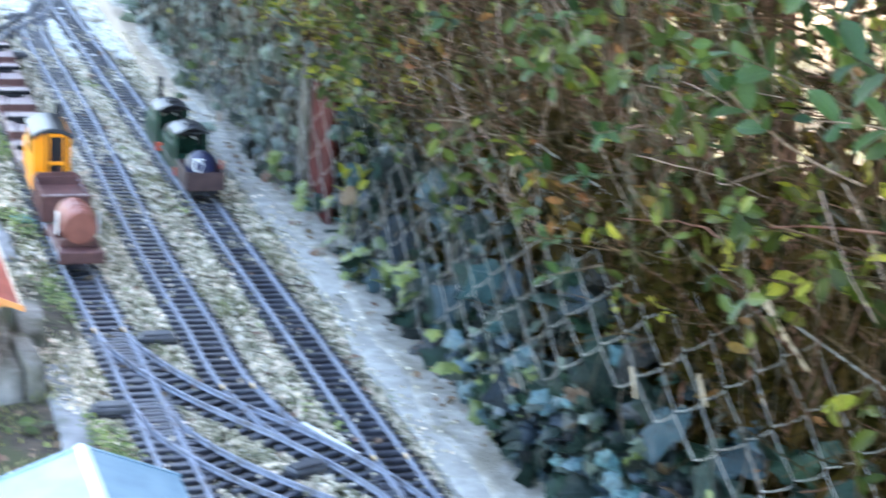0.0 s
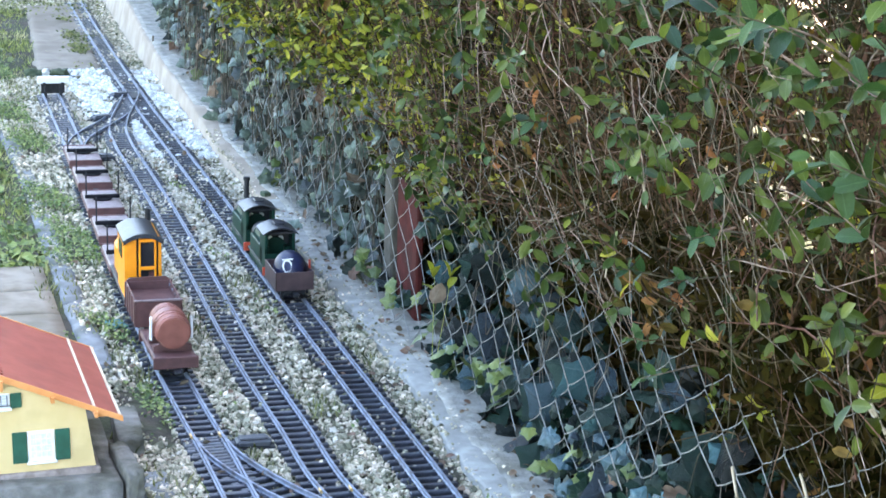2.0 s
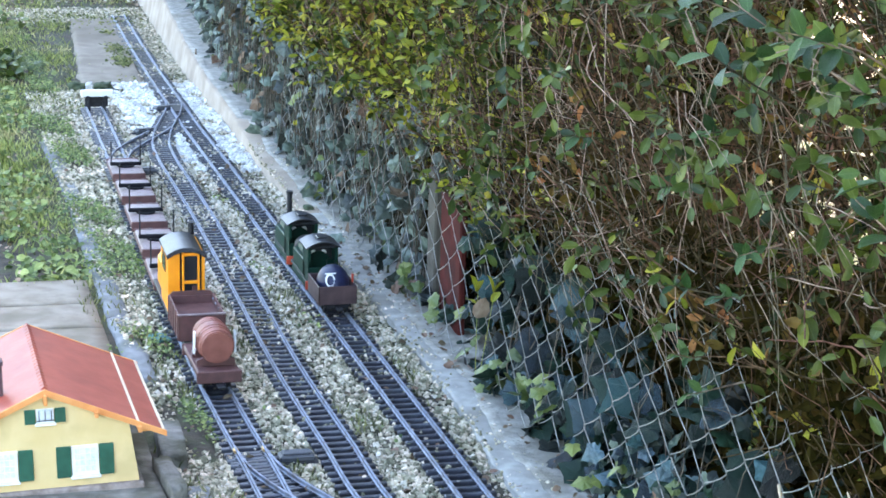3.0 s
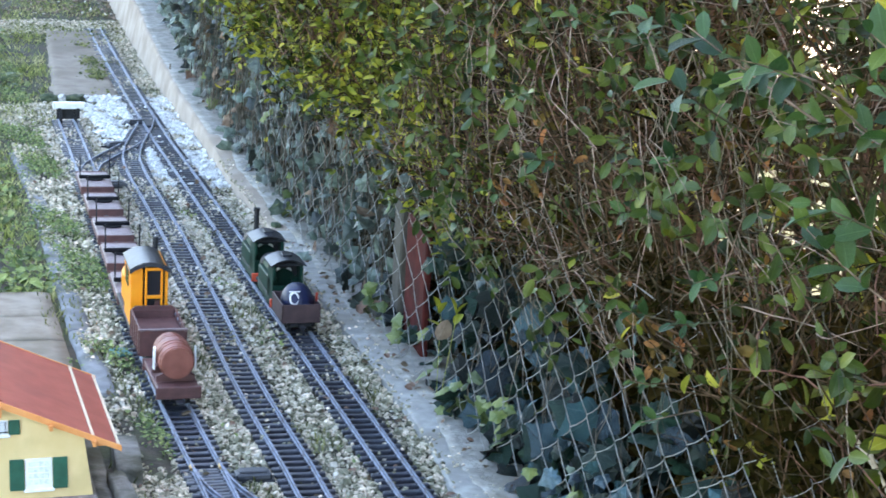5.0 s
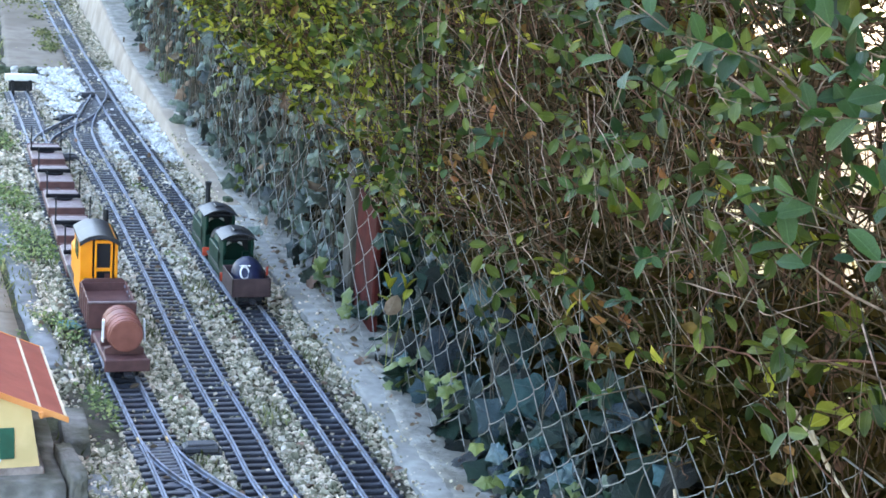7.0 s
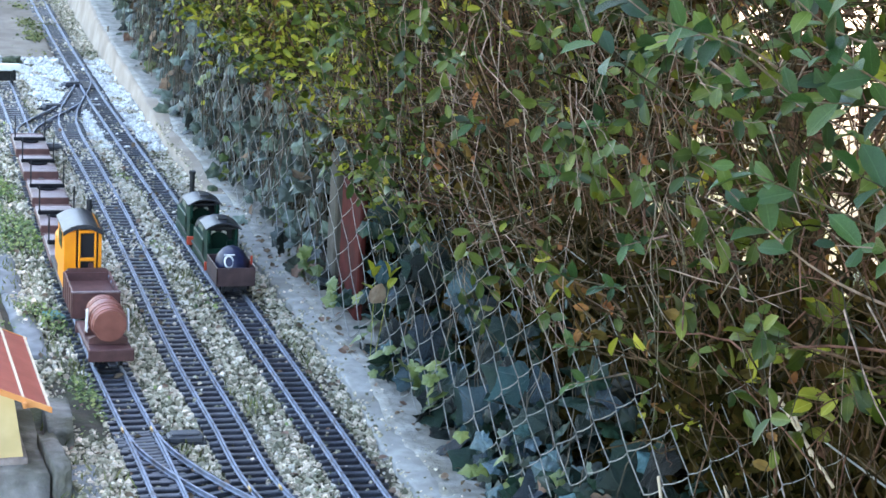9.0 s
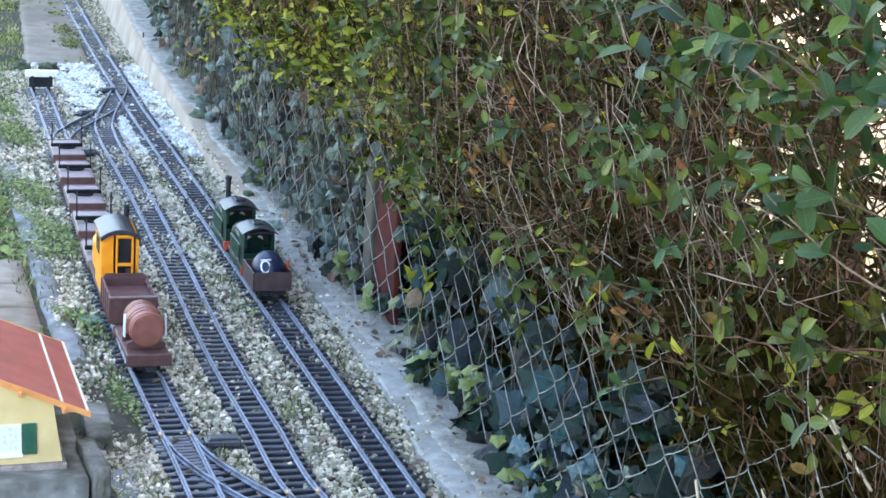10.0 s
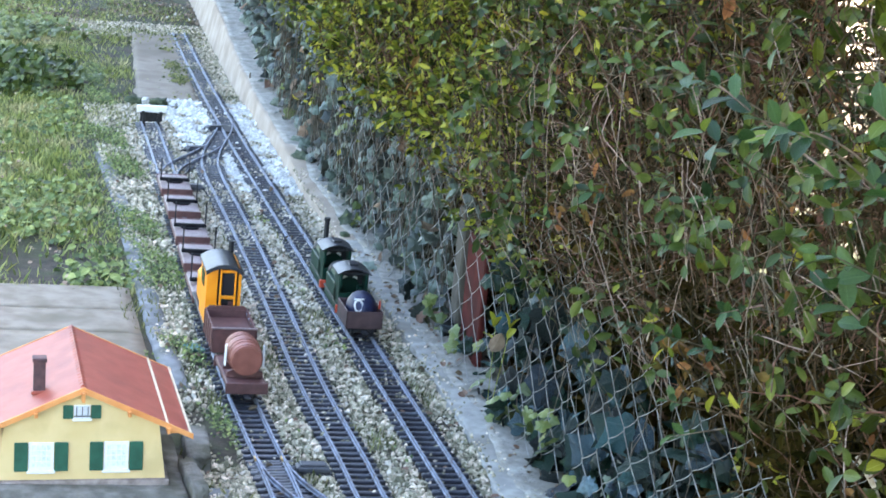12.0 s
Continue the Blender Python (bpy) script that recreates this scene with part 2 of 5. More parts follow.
    cane=material("sun_pale_cane", (0.34, 0.25, 0.15), (0.50, 0.40, 0.28), 60, 0.7, 0.2),
    teal=material("teal_plastic", (0.05, 0.17, 0.17), (0.09, 0.24, 0.23), 40, 0.5, 0.1),
    band=material("smooth_band", (0.27, 0.262, 0.24), (0.385, 0.375, 0.345), 30, 0.93, 0.5, c3=(0.235, 0.22, 0.19), s3=8, m3=0.57, dist=0.003, spec=0.2),
    face=material("smooth_render", (0.33, 0.272, 0.215), (0.41, 0.345, 0.28), 16, 0.93, 0.3, c3=(0.29, 0.235, 0.185), s3=6, m3=0.56, spec=0.15),
    edging=material("edging_stone", (0.15, 0.155, 0.155), (0.25, 0.255, 0.255), 22, 0.92, 0.6, c3=(0.12, 0.125, 0.105), s3=10, m3=0.58, dist=0.004, spec=0.2),
    moss=material("moss_stone", (0.03, 0.05, 0.025), (0.10, 0.12, 0.07), 60, 0.95, 0.5),
    far_concrete=material("far_concrete", (0.24, 0.20, 0.155), (0.31, 0.265, 0.21), 16, 0.95, 0.25, c3=(0.21, 0.175, 0.135), s3=4, m3=0.55, spec=0.15),
    litter=material("leaf_litter", (0.17, 0.12, 0.07), (0.33, 0.26, 0.17), 40, 0.8, 0.1, vary=0.6, island=True),
    grass=material("grass", (0.17, 0.215, 0.05), (0.34, 0.37, 0.12), 14, 0.7, 0.0, vary=0.6, island=True, leaf=0.35, c3=(0.44, 0.41, 0.19), s3=4.5, m3=0.55),
    weed=material("weed", (0.09, 0.145, 0.03), (0.22, 0.275, 0.09), 30, 0.6, 0.0, vary=0.65, island=True, leaf=0.25, vein="pinnate"),
)
gl = bpy.data.materials.new("glass_dark")
gl.use_nodes = True
gl.node_tree.nodes["Principled BSDF"].inputs["Base Color"].default_value = (0.02, 0.022, 0.025, 1)
gl.node_tree.nodes["Principled BSDF"].inputs["Roughness"].default_value = 0.08
M["glass"] = gl

# ---- mesh tools ----


def part(name, bm, mat, parent=None, label="", smooth=False, m=None):
    me = bpy.data.meshes.new(name)
    bm.to_mesh(me)
    bm.free()
    me.materials.append(mat)
    if smooth:
        me.polygons.foreach_set("use_smooth", [True] * len(me.polygons))
    ob = new(name, me)
    ob.parent = parent
    if m is not None:
        ob.matrix_local = m
    if label:
        ob["label"] = label
    return ob


def thing(name, label, category, group="", kind="", m=None):
    ob = new(name)
    ob.empty_display_size = 0.02
    if m is not None:
        ob.matrix_world = m
    return tagged(ob, label, category, group, kind)


def box(bm, c, s, bev=0.0, rot=None):
    m = Matrix.Translation(c) @ (rot or Matrix()) @ Matrix.Diagonal((*s, 1))
    r = bmesh.ops.create_cube(bm, size=1.0, matrix=m)
    if bev:
        es = {e for v in r["verts"] for e in v.link_edges}
        bmesh.ops.bevel(bm, geom=list(es), offset=bev, segments=1, affect="EDGES", profile=0.5)
    return bm


def boxm(c, s, bev=0.0, rot=None):
    return box(bmesh.new(), c, s, bev, rot)


def cyl(bm, a, b, r0, r1=None, seg=14, cap=True):
    a, b = Vector(a), Vector(b)
    q = (b - a).to_track_quat("Z", "Y").to_matrix().to_4x4()
    m = Matrix.Translation((a + b) / 2) @ q
    bmesh.ops.create_cone(bm, cap_ends=cap, segments=seg, radius1=r0, radius2=r0 if r1 is None else r1, depth=(b - a).length, matrix=m)
    return bm


def cylm(a, b, r0, r1=None, seg=14):
    return cyl(bmesh.new(), a, b, r0, r1, seg)


def prism(bm, pts, y0, y1):
    """A closed outline in x and z, drawn out along y."""
    f = [bm.verts.new((x, y0, z)) for x, z in pts]
    g = [bm.verts.new((x, y1, z)) for x, z in pts]
    n = len(pts)
    bm.faces.new(f)
    bm.faces.new(g[::-1])
    for i in range(n):
        bm.faces.new((f[i], g[i], g[(i + 1) % n], f[(i + 1) % n]))
    bmesh.ops.recalc_face_normals(bm, faces=bm.faces)
    return bm


def lathe(bm, prof, c, seg=24):
    """Rings of (y, radius) about an axis along y through c."""
    rings = []
    for y, r in prof:
        rings.append([bm.verts.new((c[0] + r * math.cos(2 * math.pi * k / seg), c[1] + y, c[2] + r * math.sin(2 * math.pi * k / seg))) for k in range(seg)])
    for p, q in zip(rings, rings[1:]):
        for k in range(seg):
            bm.faces.new((p[k], q[k], q[(k + 1) % seg], p[(k + 1) % seg]))
    bm.faces.new(rings[0])
    bm.faces.new(rings[-1][::-1])
    bmesh.ops.recalc_face_normals(bm, faces=bm.faces)
    return bm


def arc_roof(half, z_edge, rise, thick, n=10):
    """Outline of a curved roof."""
    top = [(-half + 2 * half * k / n, z_edge + rise * (1 - (2 * k / n - 1) ** 2)) for k in range(n + 1)]
    return top + [(x, z - thick) for x, z in top[::-1]]


def spline(pts, step):
    """Points at even steps along a smooth line through pts, each with its heading."""
    p = np.array(pts, float)
    d = np.r_[0, np.cumsum(np.hypot(*np.diff(p, axis=0).T))]
    tang = np.gradient(p, d, axis=0)
    s = np.arange(0, d[-1], step)
    i = np.clip(np.searchsorted(d, s, "right") - 1, 0, len(p) - 2)
    h = d[i + 1] - d[i]
    u = ((s - d[i]) / h)[:, None]
    h = h[:, None]
    q = (2 * u**3 - 3 * u**2 + 1) * p[i] + (u**3 - 2 * u**2 + u) * h * tang[i] + (3 * u**2 - 2 * u**3) * p[i + 1] + (u**3 - u**2) * h * tang[i + 1]
    g = np.gradient(q, axis=0)
    return q, g / np.linalg.norm(g, axis=1)[:, None]


def spread(name, base, faces, turns, places, mat, parent=None, smooth=False):
    """One mesh of many copies of a small shape."""
    base, turns, places = np.asarray(base, float), np.asarray(turns), np.asarray(places)
    n, k = len(places), base.shape[-2]
    v = (np.einsum("nij,nkj->nki", turns, np.broadcast_to(base, (n, k, 3))) + places[:, None]).reshape(-1, 3)
    f = [[i + a * k for i in face] for a in range(n) for face in faces]
    me = bpy.data.meshes.new(name)
    me.from_pydata(v.tolist(), [], f)
    me.materials.append(mat)
    if base.ndim == 2:
        flat = base[[i for face in faces for i in face], :2]
        me.uv_layers.new(name="leaf").data.foreach_set("uv", np.tile(flat, (n, 1)).ravel())
    if smooth:
        me.polygons.foreach_set("use_smooth", [True] * len(me.polygons))
    ob = new(name, me)
    ob.parent = parent
    return ob


def turns_from(rng, n, size, facing=None, wild=1.0, squash=None):
    """Random turn matrices with sizes; facing: the way the shape's z should lean to."""
    z = rng.normal(size=(n, 3)) * wild
    if facing is not None:
        z = z + np.asarray(facing)
    z /= np.linalg.norm(z, axis=1)[:, None]
    a = rng.normal(size=(n, 3))
    x = np.cross(a, z)
    x /= np.linalg.norm(x, axis=1)[:, None]
    y = np.cross(z, x)
    m = np.stack([x, y, z], -1)
    return m * np.asarray(size).reshape(-1, 1, 1)


def tubes(name, lines, radii, mat, parent=None, sides=3):
    """One mesh of many thin bent rods: lines (n, k, 3), radii (n,), tapering to the tip."""
    lines, radii = np.asarray(lines, float), np.asarray(radii, float)
    n, k = lines.shape[:2]
    d = np.gradient(lines, axis=1)
    d /= np.linalg.norm(d, axis=2)[..., None] + 1e-9
    ref = np.where(np.abs(d[..., 2:]) < 0.9, np.array([0, 0, 1.0]), np.array([1.0, 0, 0]))
    u = np.cross(d, ref)
    u /= np.linalg.norm(u, axis=2)[..., None]
    w = np.cross(d, u)
    taper = np.linspace(1, 0.45, k)[None, :, None]
    r = radii[:, None, None] * taper
    ring = [lines + r * (u * math.cos(2 * math.pi * s / sides) + w * math.sin(2 * math.pi * s / sides)) for s in range(sides)]
    v = np.stack(ring, 2).reshape(-1, 3)
    f = []
    for a in range(n):
        for b in range(k - 1):
            o = (a * k + b) * sides
            for s in range(sides):
                f.append((o + s, o + (s + 1) % sides, o + sides + (s + 1) % sides, o + sides + s))
    me = bpy.data.meshes.new(name)
    me.from_pydata(v.tolist(), [], f)
    me.materials.append(mat)
    me.polygons.foreach_set("use_smooth", [True] * len(me.polygons))
    ob = new(name, me)
    ob.parent = parent
    return ob


def leaf_mesh(name, base, faces, mat):
    """A single leaf, to be shared by many pieces."""
    me = bpy.data.meshes.new(name)
    me.from_pydata(base, [], faces)
    me.uv_layers.new(name="leaf").data.foreach_set("uv", [c for face in faces for i in face for c in base[i][:2]])
    me.polygons.foreach_set("use_smooth", [True] * len(me.polygons))
    me.materials.append(mat)
    return me


rng = np.random.default_rng(7)

# ---- ground ----


def ground_sheet():
    xs = np.r_[-400, -60, -12, -4, np.linspace(-1.6, 0.9, 90), 2, 4, 12, 60, 400]
    ys = np.r_[-400, -60, -12, -4, np.linspace(-1.5, 7.5, 220), 9, 14, 60, 400]
    v, f = [], []
    for y in ys:
        for x in xs:
            z = -0.021
            if -1.6 <= x <= 0.9 and -1.5 <= y <= 7.5:
                z += 0.006 * (noise.noise((x * 9, y * 9, 0)) + 0.6 * noise.noise((x * 31, y * 31, 3)))
                if x < -0.46:
                    z -= 0.012 * min(1, (-0.46 - x) / 0.1) * (1 + 0.8 * noise.noise((x * 4, y * 4, 8)))
            v.append((x, y, z))
    n = len(xs)
    for j in range(len(ys) - 1):
        for i in range(n - 1):
            a = j * n + i
            f.append((a, a + 1, a + n + 1, a + n))
    me = bpy.data.meshes.new("ground")
    me.from_pydata(v, [], f)
    me.materials.append(M["soil"])
    me.polygons.foreach_set("use_smooth", [True] * len(me.polygons))
    return tagged(new("ground", me), "dark garden soil with moss between gravel and lawn", "ground", kind="structure")


ground_sheet()


def strip(name, x0, x1, y0, y1, z0, z1, mat, label, cells=(6, 120), rough=0.004, bend=None, seed=0):
    """A long slab with uneven edges and top."""
    nx, ny = cells
    bm = bmesh.new()
    top = []
    for j in range(ny + 1):
        row = []
        y = y0 + (y1 - y0) * j / ny
        for i in range(nx + 1):
            e = i in (0, nx)
            x = x0 + (x1 - x0) * i / nx + (bend(y) if bend else 0)
            x += rough * 1.6 * noise.noise((seed + i * 3.1, y * 14, 1)) * (1 if e else 0.3)
            z = z1 + rough * 0.6 * noise.noise((x * 22, y * 22, seed)) - (0.003 if e else 0)
            row.append(bm.verts.new((x, y, z)))
        top.append(row)
    for j in range(ny):
        for i in range(nx):
            bm.faces.new((top[j][i], top[j][i + 1], top[j + 1][i + 1], top[j + 1][i]))
    rim = [top[0][i] for i in range(nx + 1)] + [top[j][nx] for j in range(1, ny + 1)] + [top[ny][i] for i in range(nx - 1, -1, -1)] + [top[j][0] for j in range(ny - 1, 0, -1)]
    low = [bm.verts.new((v.co.x, v.co.y, z0)) for v in rim]
    k = len(rim)
    for a in range(k):
        bm.faces.new((rim[a], low[a], low[(a + 1) % k], rim[(a + 1) % k]))
    bmesh.ops.recalc_face_normals(bm, faces=bm.faces)
    ob = part(name, bm, mat, smooth=True)
    return tagged(ob, label, name.replace("_", " "), kind="structure")


def foot_edge(y):
    """Where the footing meets the ballast."""
    return np.interp(y, (-1.2, 0.0, 0.4, 0.8, 2.0, 2.9, 3.4, 3.8, 4.3, 4.7, 5.2, 5.6, 9.0), (0.076, 0.082, 0.092, 0.118, 0.124, 0.120, 0.130, 0.131, 0.137, 0.147, 0.165, 0.178, 0.33))


def foot_rise(y):
    """How far its top stands over the ballast: level close by, a low wall at the far end."""
    return np.interp(y, (-1.2, 1.5, 2.8, 3.5, 4.1, 4.9, 5.5, 9.0), (-0.004, -0.003, 0.014, 0.036, 0.052, 0.082, 0.112, 0.16))


def foot_shift(y):
    return foot_edge(y) - 0.122


def footing():
    """A concrete strip with a smooth rendered face towards the track and a rough top."""
    near, far = np.arange(-1.2, 2.2001, 0.02), np.arange(2.2, 9.0, 0.02)
    whole = np.r_[near[:-1], far]
    th = thing("pavement_footing", "worn concrete footing along the wire fence with a smooth tan face", "footing", kind="structure")
    across = (0.0, 0.02, 0.045, 0.07, 0.09, 0.11, 0.14, 0.17)
    for name, ys, mat in (("smooth_band", near, M["band"]), ("rendered_face", far, M["face"]), ("rough_top", whole, M["concrete"])):
        bm = bmesh.new()
        rows = []
        for y in ys:
            e, h = float(foot_edge(y)), float(foot_rise(y))
            e += (0.008 * noise.noise((1, y * 5, 1)) + 0.006 * noise.noise((4, y * 23, 1))) * (1 if y < 2 else 0.4)
            lip = 0.040 + 0.022 * noise.noise((7, y * 4, 2)) + 0.006 * noise.noise((9, y * 30, 2))  # width of the smooth band
            slope = h * 0.25
            if name != "rough_top":
                line = [(e, -0.06), (e, -0.016), (e + 0.004, min(h - 0.003, -0.011)), (e + slope, h - 0.004), (e + slope + 0.006, h), (e + slope + lip * (h < 0.03) + 0.012 * (h >= 0.03), h + 0.001)]
            else:
                b0 = e + slope + (lip if h < 0.03 else 0.012) - 0.004
                line = [(b0, h - 0.012)] + [(b0 + 0.002 + u, h + 0.0015 + 0.005 * noise.noise((u * 30, y * 11, 3)) + 0.003 * noise.noise((u * 70, y * 45, 5))) for u in across]
            rows.append([bm.verts.new((x, y, z)) for x, z in line])
        for p, q in zip(rows, rows[1:]):
            for k in range(len(p) - 1):
                bm.faces.new((p[k], p[k + 1], q[k + 1], q[k]))
        bmesh.ops.recalc_face_normals(bm, faces=bm.faces)
        part(name, bm, mat, th, smooth=True)


footing()
for a, b in ((-0.30, 0.46), (1.02, 1.44), (1.445, 1.86), (1.865, 2.30), (2.305, 2.80), (2.81, 3.3)):
    strip("kerb", -0.421, -0.374, a, b, -0.06, -0.011 - 0.004 * (a > 1.8), M["edging"], "weathered blue-grey edging stone beside the track bed", (4, 26), 0.003, lambda y: 0.006 * math.sin(3 * y), seed=a)
# slabs of the path behind the toy house
for a, b in ((1.05, 1.362), (1.372, 1.537), (1.547, 1.73)):
    strip("paving_slab", -1.35, -0.44, a, b, -0.06, -0.008, M["pale_concrete"], "pale grey concrete paving slab behind the toy house", (30, 8), 0.0009, seed=a * 3)
strip("pavement_far", -0.225, -0.02, 4.17, 5.75, -0.06, -0.008, M["far_concrete"], "pale concrete slab beyond the buffer stop", (14, 60), 0.012, lambda y: 0.065 * (y - 4.2), seed=4)
strip("pavement_beyond_hedge", 2.1, 30.0, -12.0, 25.0, -0.06, -0.012, M["paving"], "sunlit pale paving behind the hedge", (20, 20), 0.004, seed=6)

# ---- tracks ----
GAUGE = 0.0472


def t3(y):
    return 0.0225 + 0.012 * max(0, y - 3.4) + 0.006 * max(0, y - 4.0) ** 2


ROUTES = {
    "main": [(t3(y), y) for y in np.arange(-1.2, 5.9, 0.2)],
    "middle": [(-0.085, 0.085), (-0.108, 0.16), (-0.121, 0.24), (-0.13, 0.31), (-0.134, 0.6), (-0.137, 1.0), (-0.124, 1.6), (-0.112, 2.2), (-0.109, 2.6), (-0.106, 3.0), (-0.099, 3.14), (-0.075, 3.3), (-0.036, 3.48), (0.005, 3.66), (0.026, 3.8)],
    "siding": [(-0.279, -1.2), (-0.279, -0.5), (-0.279, 0.1), (-0.28, 0.5), (-0.285, 0.75), (-0.287, 1.0), (-0.279, 1.5), (-0.265, 2.0), (-0.252, 2.5), (-0.24, 3.0), (-0.228, 3.6), (-0.225, 3.78)],
    "link_near": [(-0.281, 0.58), (-0.272, 0.5), (-0.247, 0.41), (-0.217, 0.33), (-0.176, 0.245), (-0.132, 0.168), (-0.096, 0.105), (-0.06, 0.03), (-0.028, -0.05), (-0.002, -0.13), (0.014, -0.22), (0.021, -0.34)],
    "link_low": [(-0.279, 0.27), (-0.273, 0.2), (-0.262, 0.13), (-0.241, 0.07), (-0.214, 0.01), (-0.18, -0.05), (-0.135, -0.12), (-0.08, -0.2), (-0.03, -0.3), (0.0, -0.42), (0.018, -0.56)],
    "link_far": [(-0.244, 2.83), (-0.236, 2.95), (-0.213, 3.05), (-0.168, 3.157), (-0.120, 3.255), (-0.078, 3.345), (-0.045, 3.43)],
}
RAIL = [(-0.0018, 0.0), (0.0018, 0.0), (0.0018, -0.0022), (0.0006, -0.003), (0.0006, -0.0062), (0.003, -0.0072), (0.003, -0.008), (-0.003, -0.008), (-0.003, -0.0072), (-0.0006, -0.0062), (-0.0006, -0.003), (-0.0018, -0.0022)]


def rail(route, side, parent, lift=0.0, cut=None):
    q, g = spline(route, 0.03)
    if cut:
        keep = (q[:, 1] > cut[0]) & (q[:, 1] < cut[1])
        q, g = q[keep], g[keep]
    bm = bmesh.new()
    rings = []
    for (x, y), (gx, gy) in zip(q, g):
        ring = []
        for a, z in RAIL:
            o = side * GAUGE / 2 + a
            ring.append(bm.verts.new((x + o * gy, y - o * gx, z + lift + 0.0006 * noise.noise((x * 5, y * 3, 2)))))
        rings.append(ring)
    n = len(RAIL)
    for p, r in zip(rings, rings[1:]):
        for k in range(n):
            bm.faces.new((p[k], p[(k + 1) % n], r[(k + 1) % n], r[k]))
    bm.faces.new(rings[0])
    bm.faces.new(rings[-1])
    bmesh.ops.recalc_face_normals(bm, faces=bm.faces)
    return part("rail", bm, M["rail"], parent, "worn steel rail with the sky's blue in its colour")


def sleeper_mesh(length):
    bm = boxm((0, 0, 0), (length, 0.0112, 0.008), 0.0014)
    for s in (-1, 1):
        for o in (-1, 1):
            box(bm, (s * GAUGE / 2 + o * 0.0045, 0, 0.0048), (0.0035, 0.006, 0.0022))
    me = bpy.data.meshes.new("sleeper")
    bm.to_mesh(me)
    bm.free()
    me.materials.append(M["sleeper"])
    return me


SHORT = sleeper_mesh(0.084)
LABELS = {
    "main": "straight model railway track beside the concrete footing",
    "middle": "model railway track between the two sidings",
    "siding": "model railway siding under the goods train",
    "link_near": "curved turnout track leading out of the siding",
    "link_low": "second curved turnout track close to the camera",
    "link_far": "curved turnout track near the white gravel",
}
TRACK = {}
SLEEPERS = []
for key, route in ROUTES.items():
    tr = thing("railway_track", LABELS[key], "railway track", "garden railway tracks")
    TRACK[key] = tr
    up = {"main": 0, "middle": 0.0002, "siding": 0.0001, "link_near": 0.0004, "link_low": 0.0003, "link_far": 0.0003}[key]
    for side in (-1, 1):
        rail(route, side, tr, up)
    q, g = spline(route, 0.028)
    SLEEPERS.append((key, q, g))


def joiner(x, y, parent):
    bm = boxm((0, 0, -0.004), (0.0065, 0.016, 0.0065), 0.001)
    for dy in (-0.004, 0.004):
        cyl(bm, (-0.0045, dy, -0.0035), (0.0045, dy, -0.0035), 0.0013, seg=6)
    part("rail_joiner", bm, M["brass"], parent, "brass rail joiner", m=pose(x, y, 0.0005))


for key, y, cx in (("siding", 0.59, -0.282), ("middle", 0.308, -0.13), ("main", 0.0, 0.0225)):
    for s in (-1, 1):
        joiner(cx + s * GAUGE / 2, y, TRACK[key])


# a black plastic plate in the far turnout
part("turnout_plate", boxm((0, 0, 0), (0.036, 0.11, 0.003), 0.0008), M["black"], TRACK["main"], "black plastic turnout plate", m=pose(0.027, 3.70, -0.0062))


def point_motor(x, y, rz, label):
    th = thing("point_motor", label, "point motor", "turnout motors", m=pose(x, y, -0.012, 0, 0, rz))
    part("housing", boxm((0, 0, 0.007), (0.058, 0.03, 0.012), 0.003), M["motor"], th)
    part("cover", boxm((0, 0, 0.0145), (0.046, 0.022, 0.004), 0.0015), M["motor"], th)
    part("base", boxm((0, 0, 0.0005), (0.068, 0.036, 0.003), 0.001), M["black"], th)
    part("lever", boxm((-0.036, 0, 0.004), (0.02, 0.006, 0.004), 0.001), M["black"], th)
    for s in (-1, 1):
        part("screw", cylm((s * 0.029, 0, 0), (s * 0.029, 0, 0.004), 0.0025, seg=8), M["rail"], th)


for x, y, rz in ((-0.213, 0.548, 0), (-0.334, 0.243, 180), (-0.105, -0.02, 20), (-0.022, 3.70, 20), (-0.12, 3.345, 20), (-0.183, 2.80, 0)):
    point_motor(x, y, rz, "black plastic point motor beside a turnout")


def buffer_stop():
    th = thing("buffer_stop", "black buffer stop with a white beam at the siding end", "buffer stop", m=pose(-0.222, 3.70, 0, 0, 0, -1))
    part("beam", boxm((0, -0.004, 0.048), (0.094, 0.022, 0.020), 0.002), M["white"], th, "white painted beam")
    part("backing", boxm((0, 0.012, 0.02), (0.07, 0.01, 0.032), 0.002), M["black"], th)
    for s in (-1, 1):
        part("post", boxm((s * 0.0225, 0.004, 0.012), (0.009, 0.012, 0.05), 0.001), M["black"], th)
        part("brace", boxm((s * 0.0225, 0.032, 0.010), (0.007, 0.062, 0.007), 0.001, Matrix.Rotation(radians(-30), 4, "X")), M["black"], th)
        part("buffer", cylm((s * 0.027, -0.018, 0.036), (s * 0.027, -0.006, 0.036), 0.006), M["black"], th)


buffer_stop()


def peg(x, y, h, r, mat, label, name="garden_stake"):
    bm = cylm((0, 0, -0.03), (0.004, 0, h), r, r * 0.7, 7)
    ob = part(name, bm, mat, m=pose(x, y, -0.005))
    return tagged(ob, label, "stake")


peg(0.168, 4.33, 0.085, 0.0035, M["bark"], "thin brown stick standing in the gravel edge")
tagged(part("brick_piece", boxm((0, 0, 0), (0.06, 0.03, 0.02), 0.003), M["plinth"], m=pose(0.208, 4.12, 0.008, 0, 0, 12)), "dark flat brick piece on the concrete footing", "brick")
tagged(part("white_batten", boxm((0, 0, 0), (0.006, 0.135, 0.006), 0.001), M["white"], m=pose(-0.045, 0.085, -0.006, 0, 0, 20.5)), "thin white plastic batten lying on the ballast", "batten")

# ---- rolling stock (local y runs along the track, z = 0 on the rail heads) ----


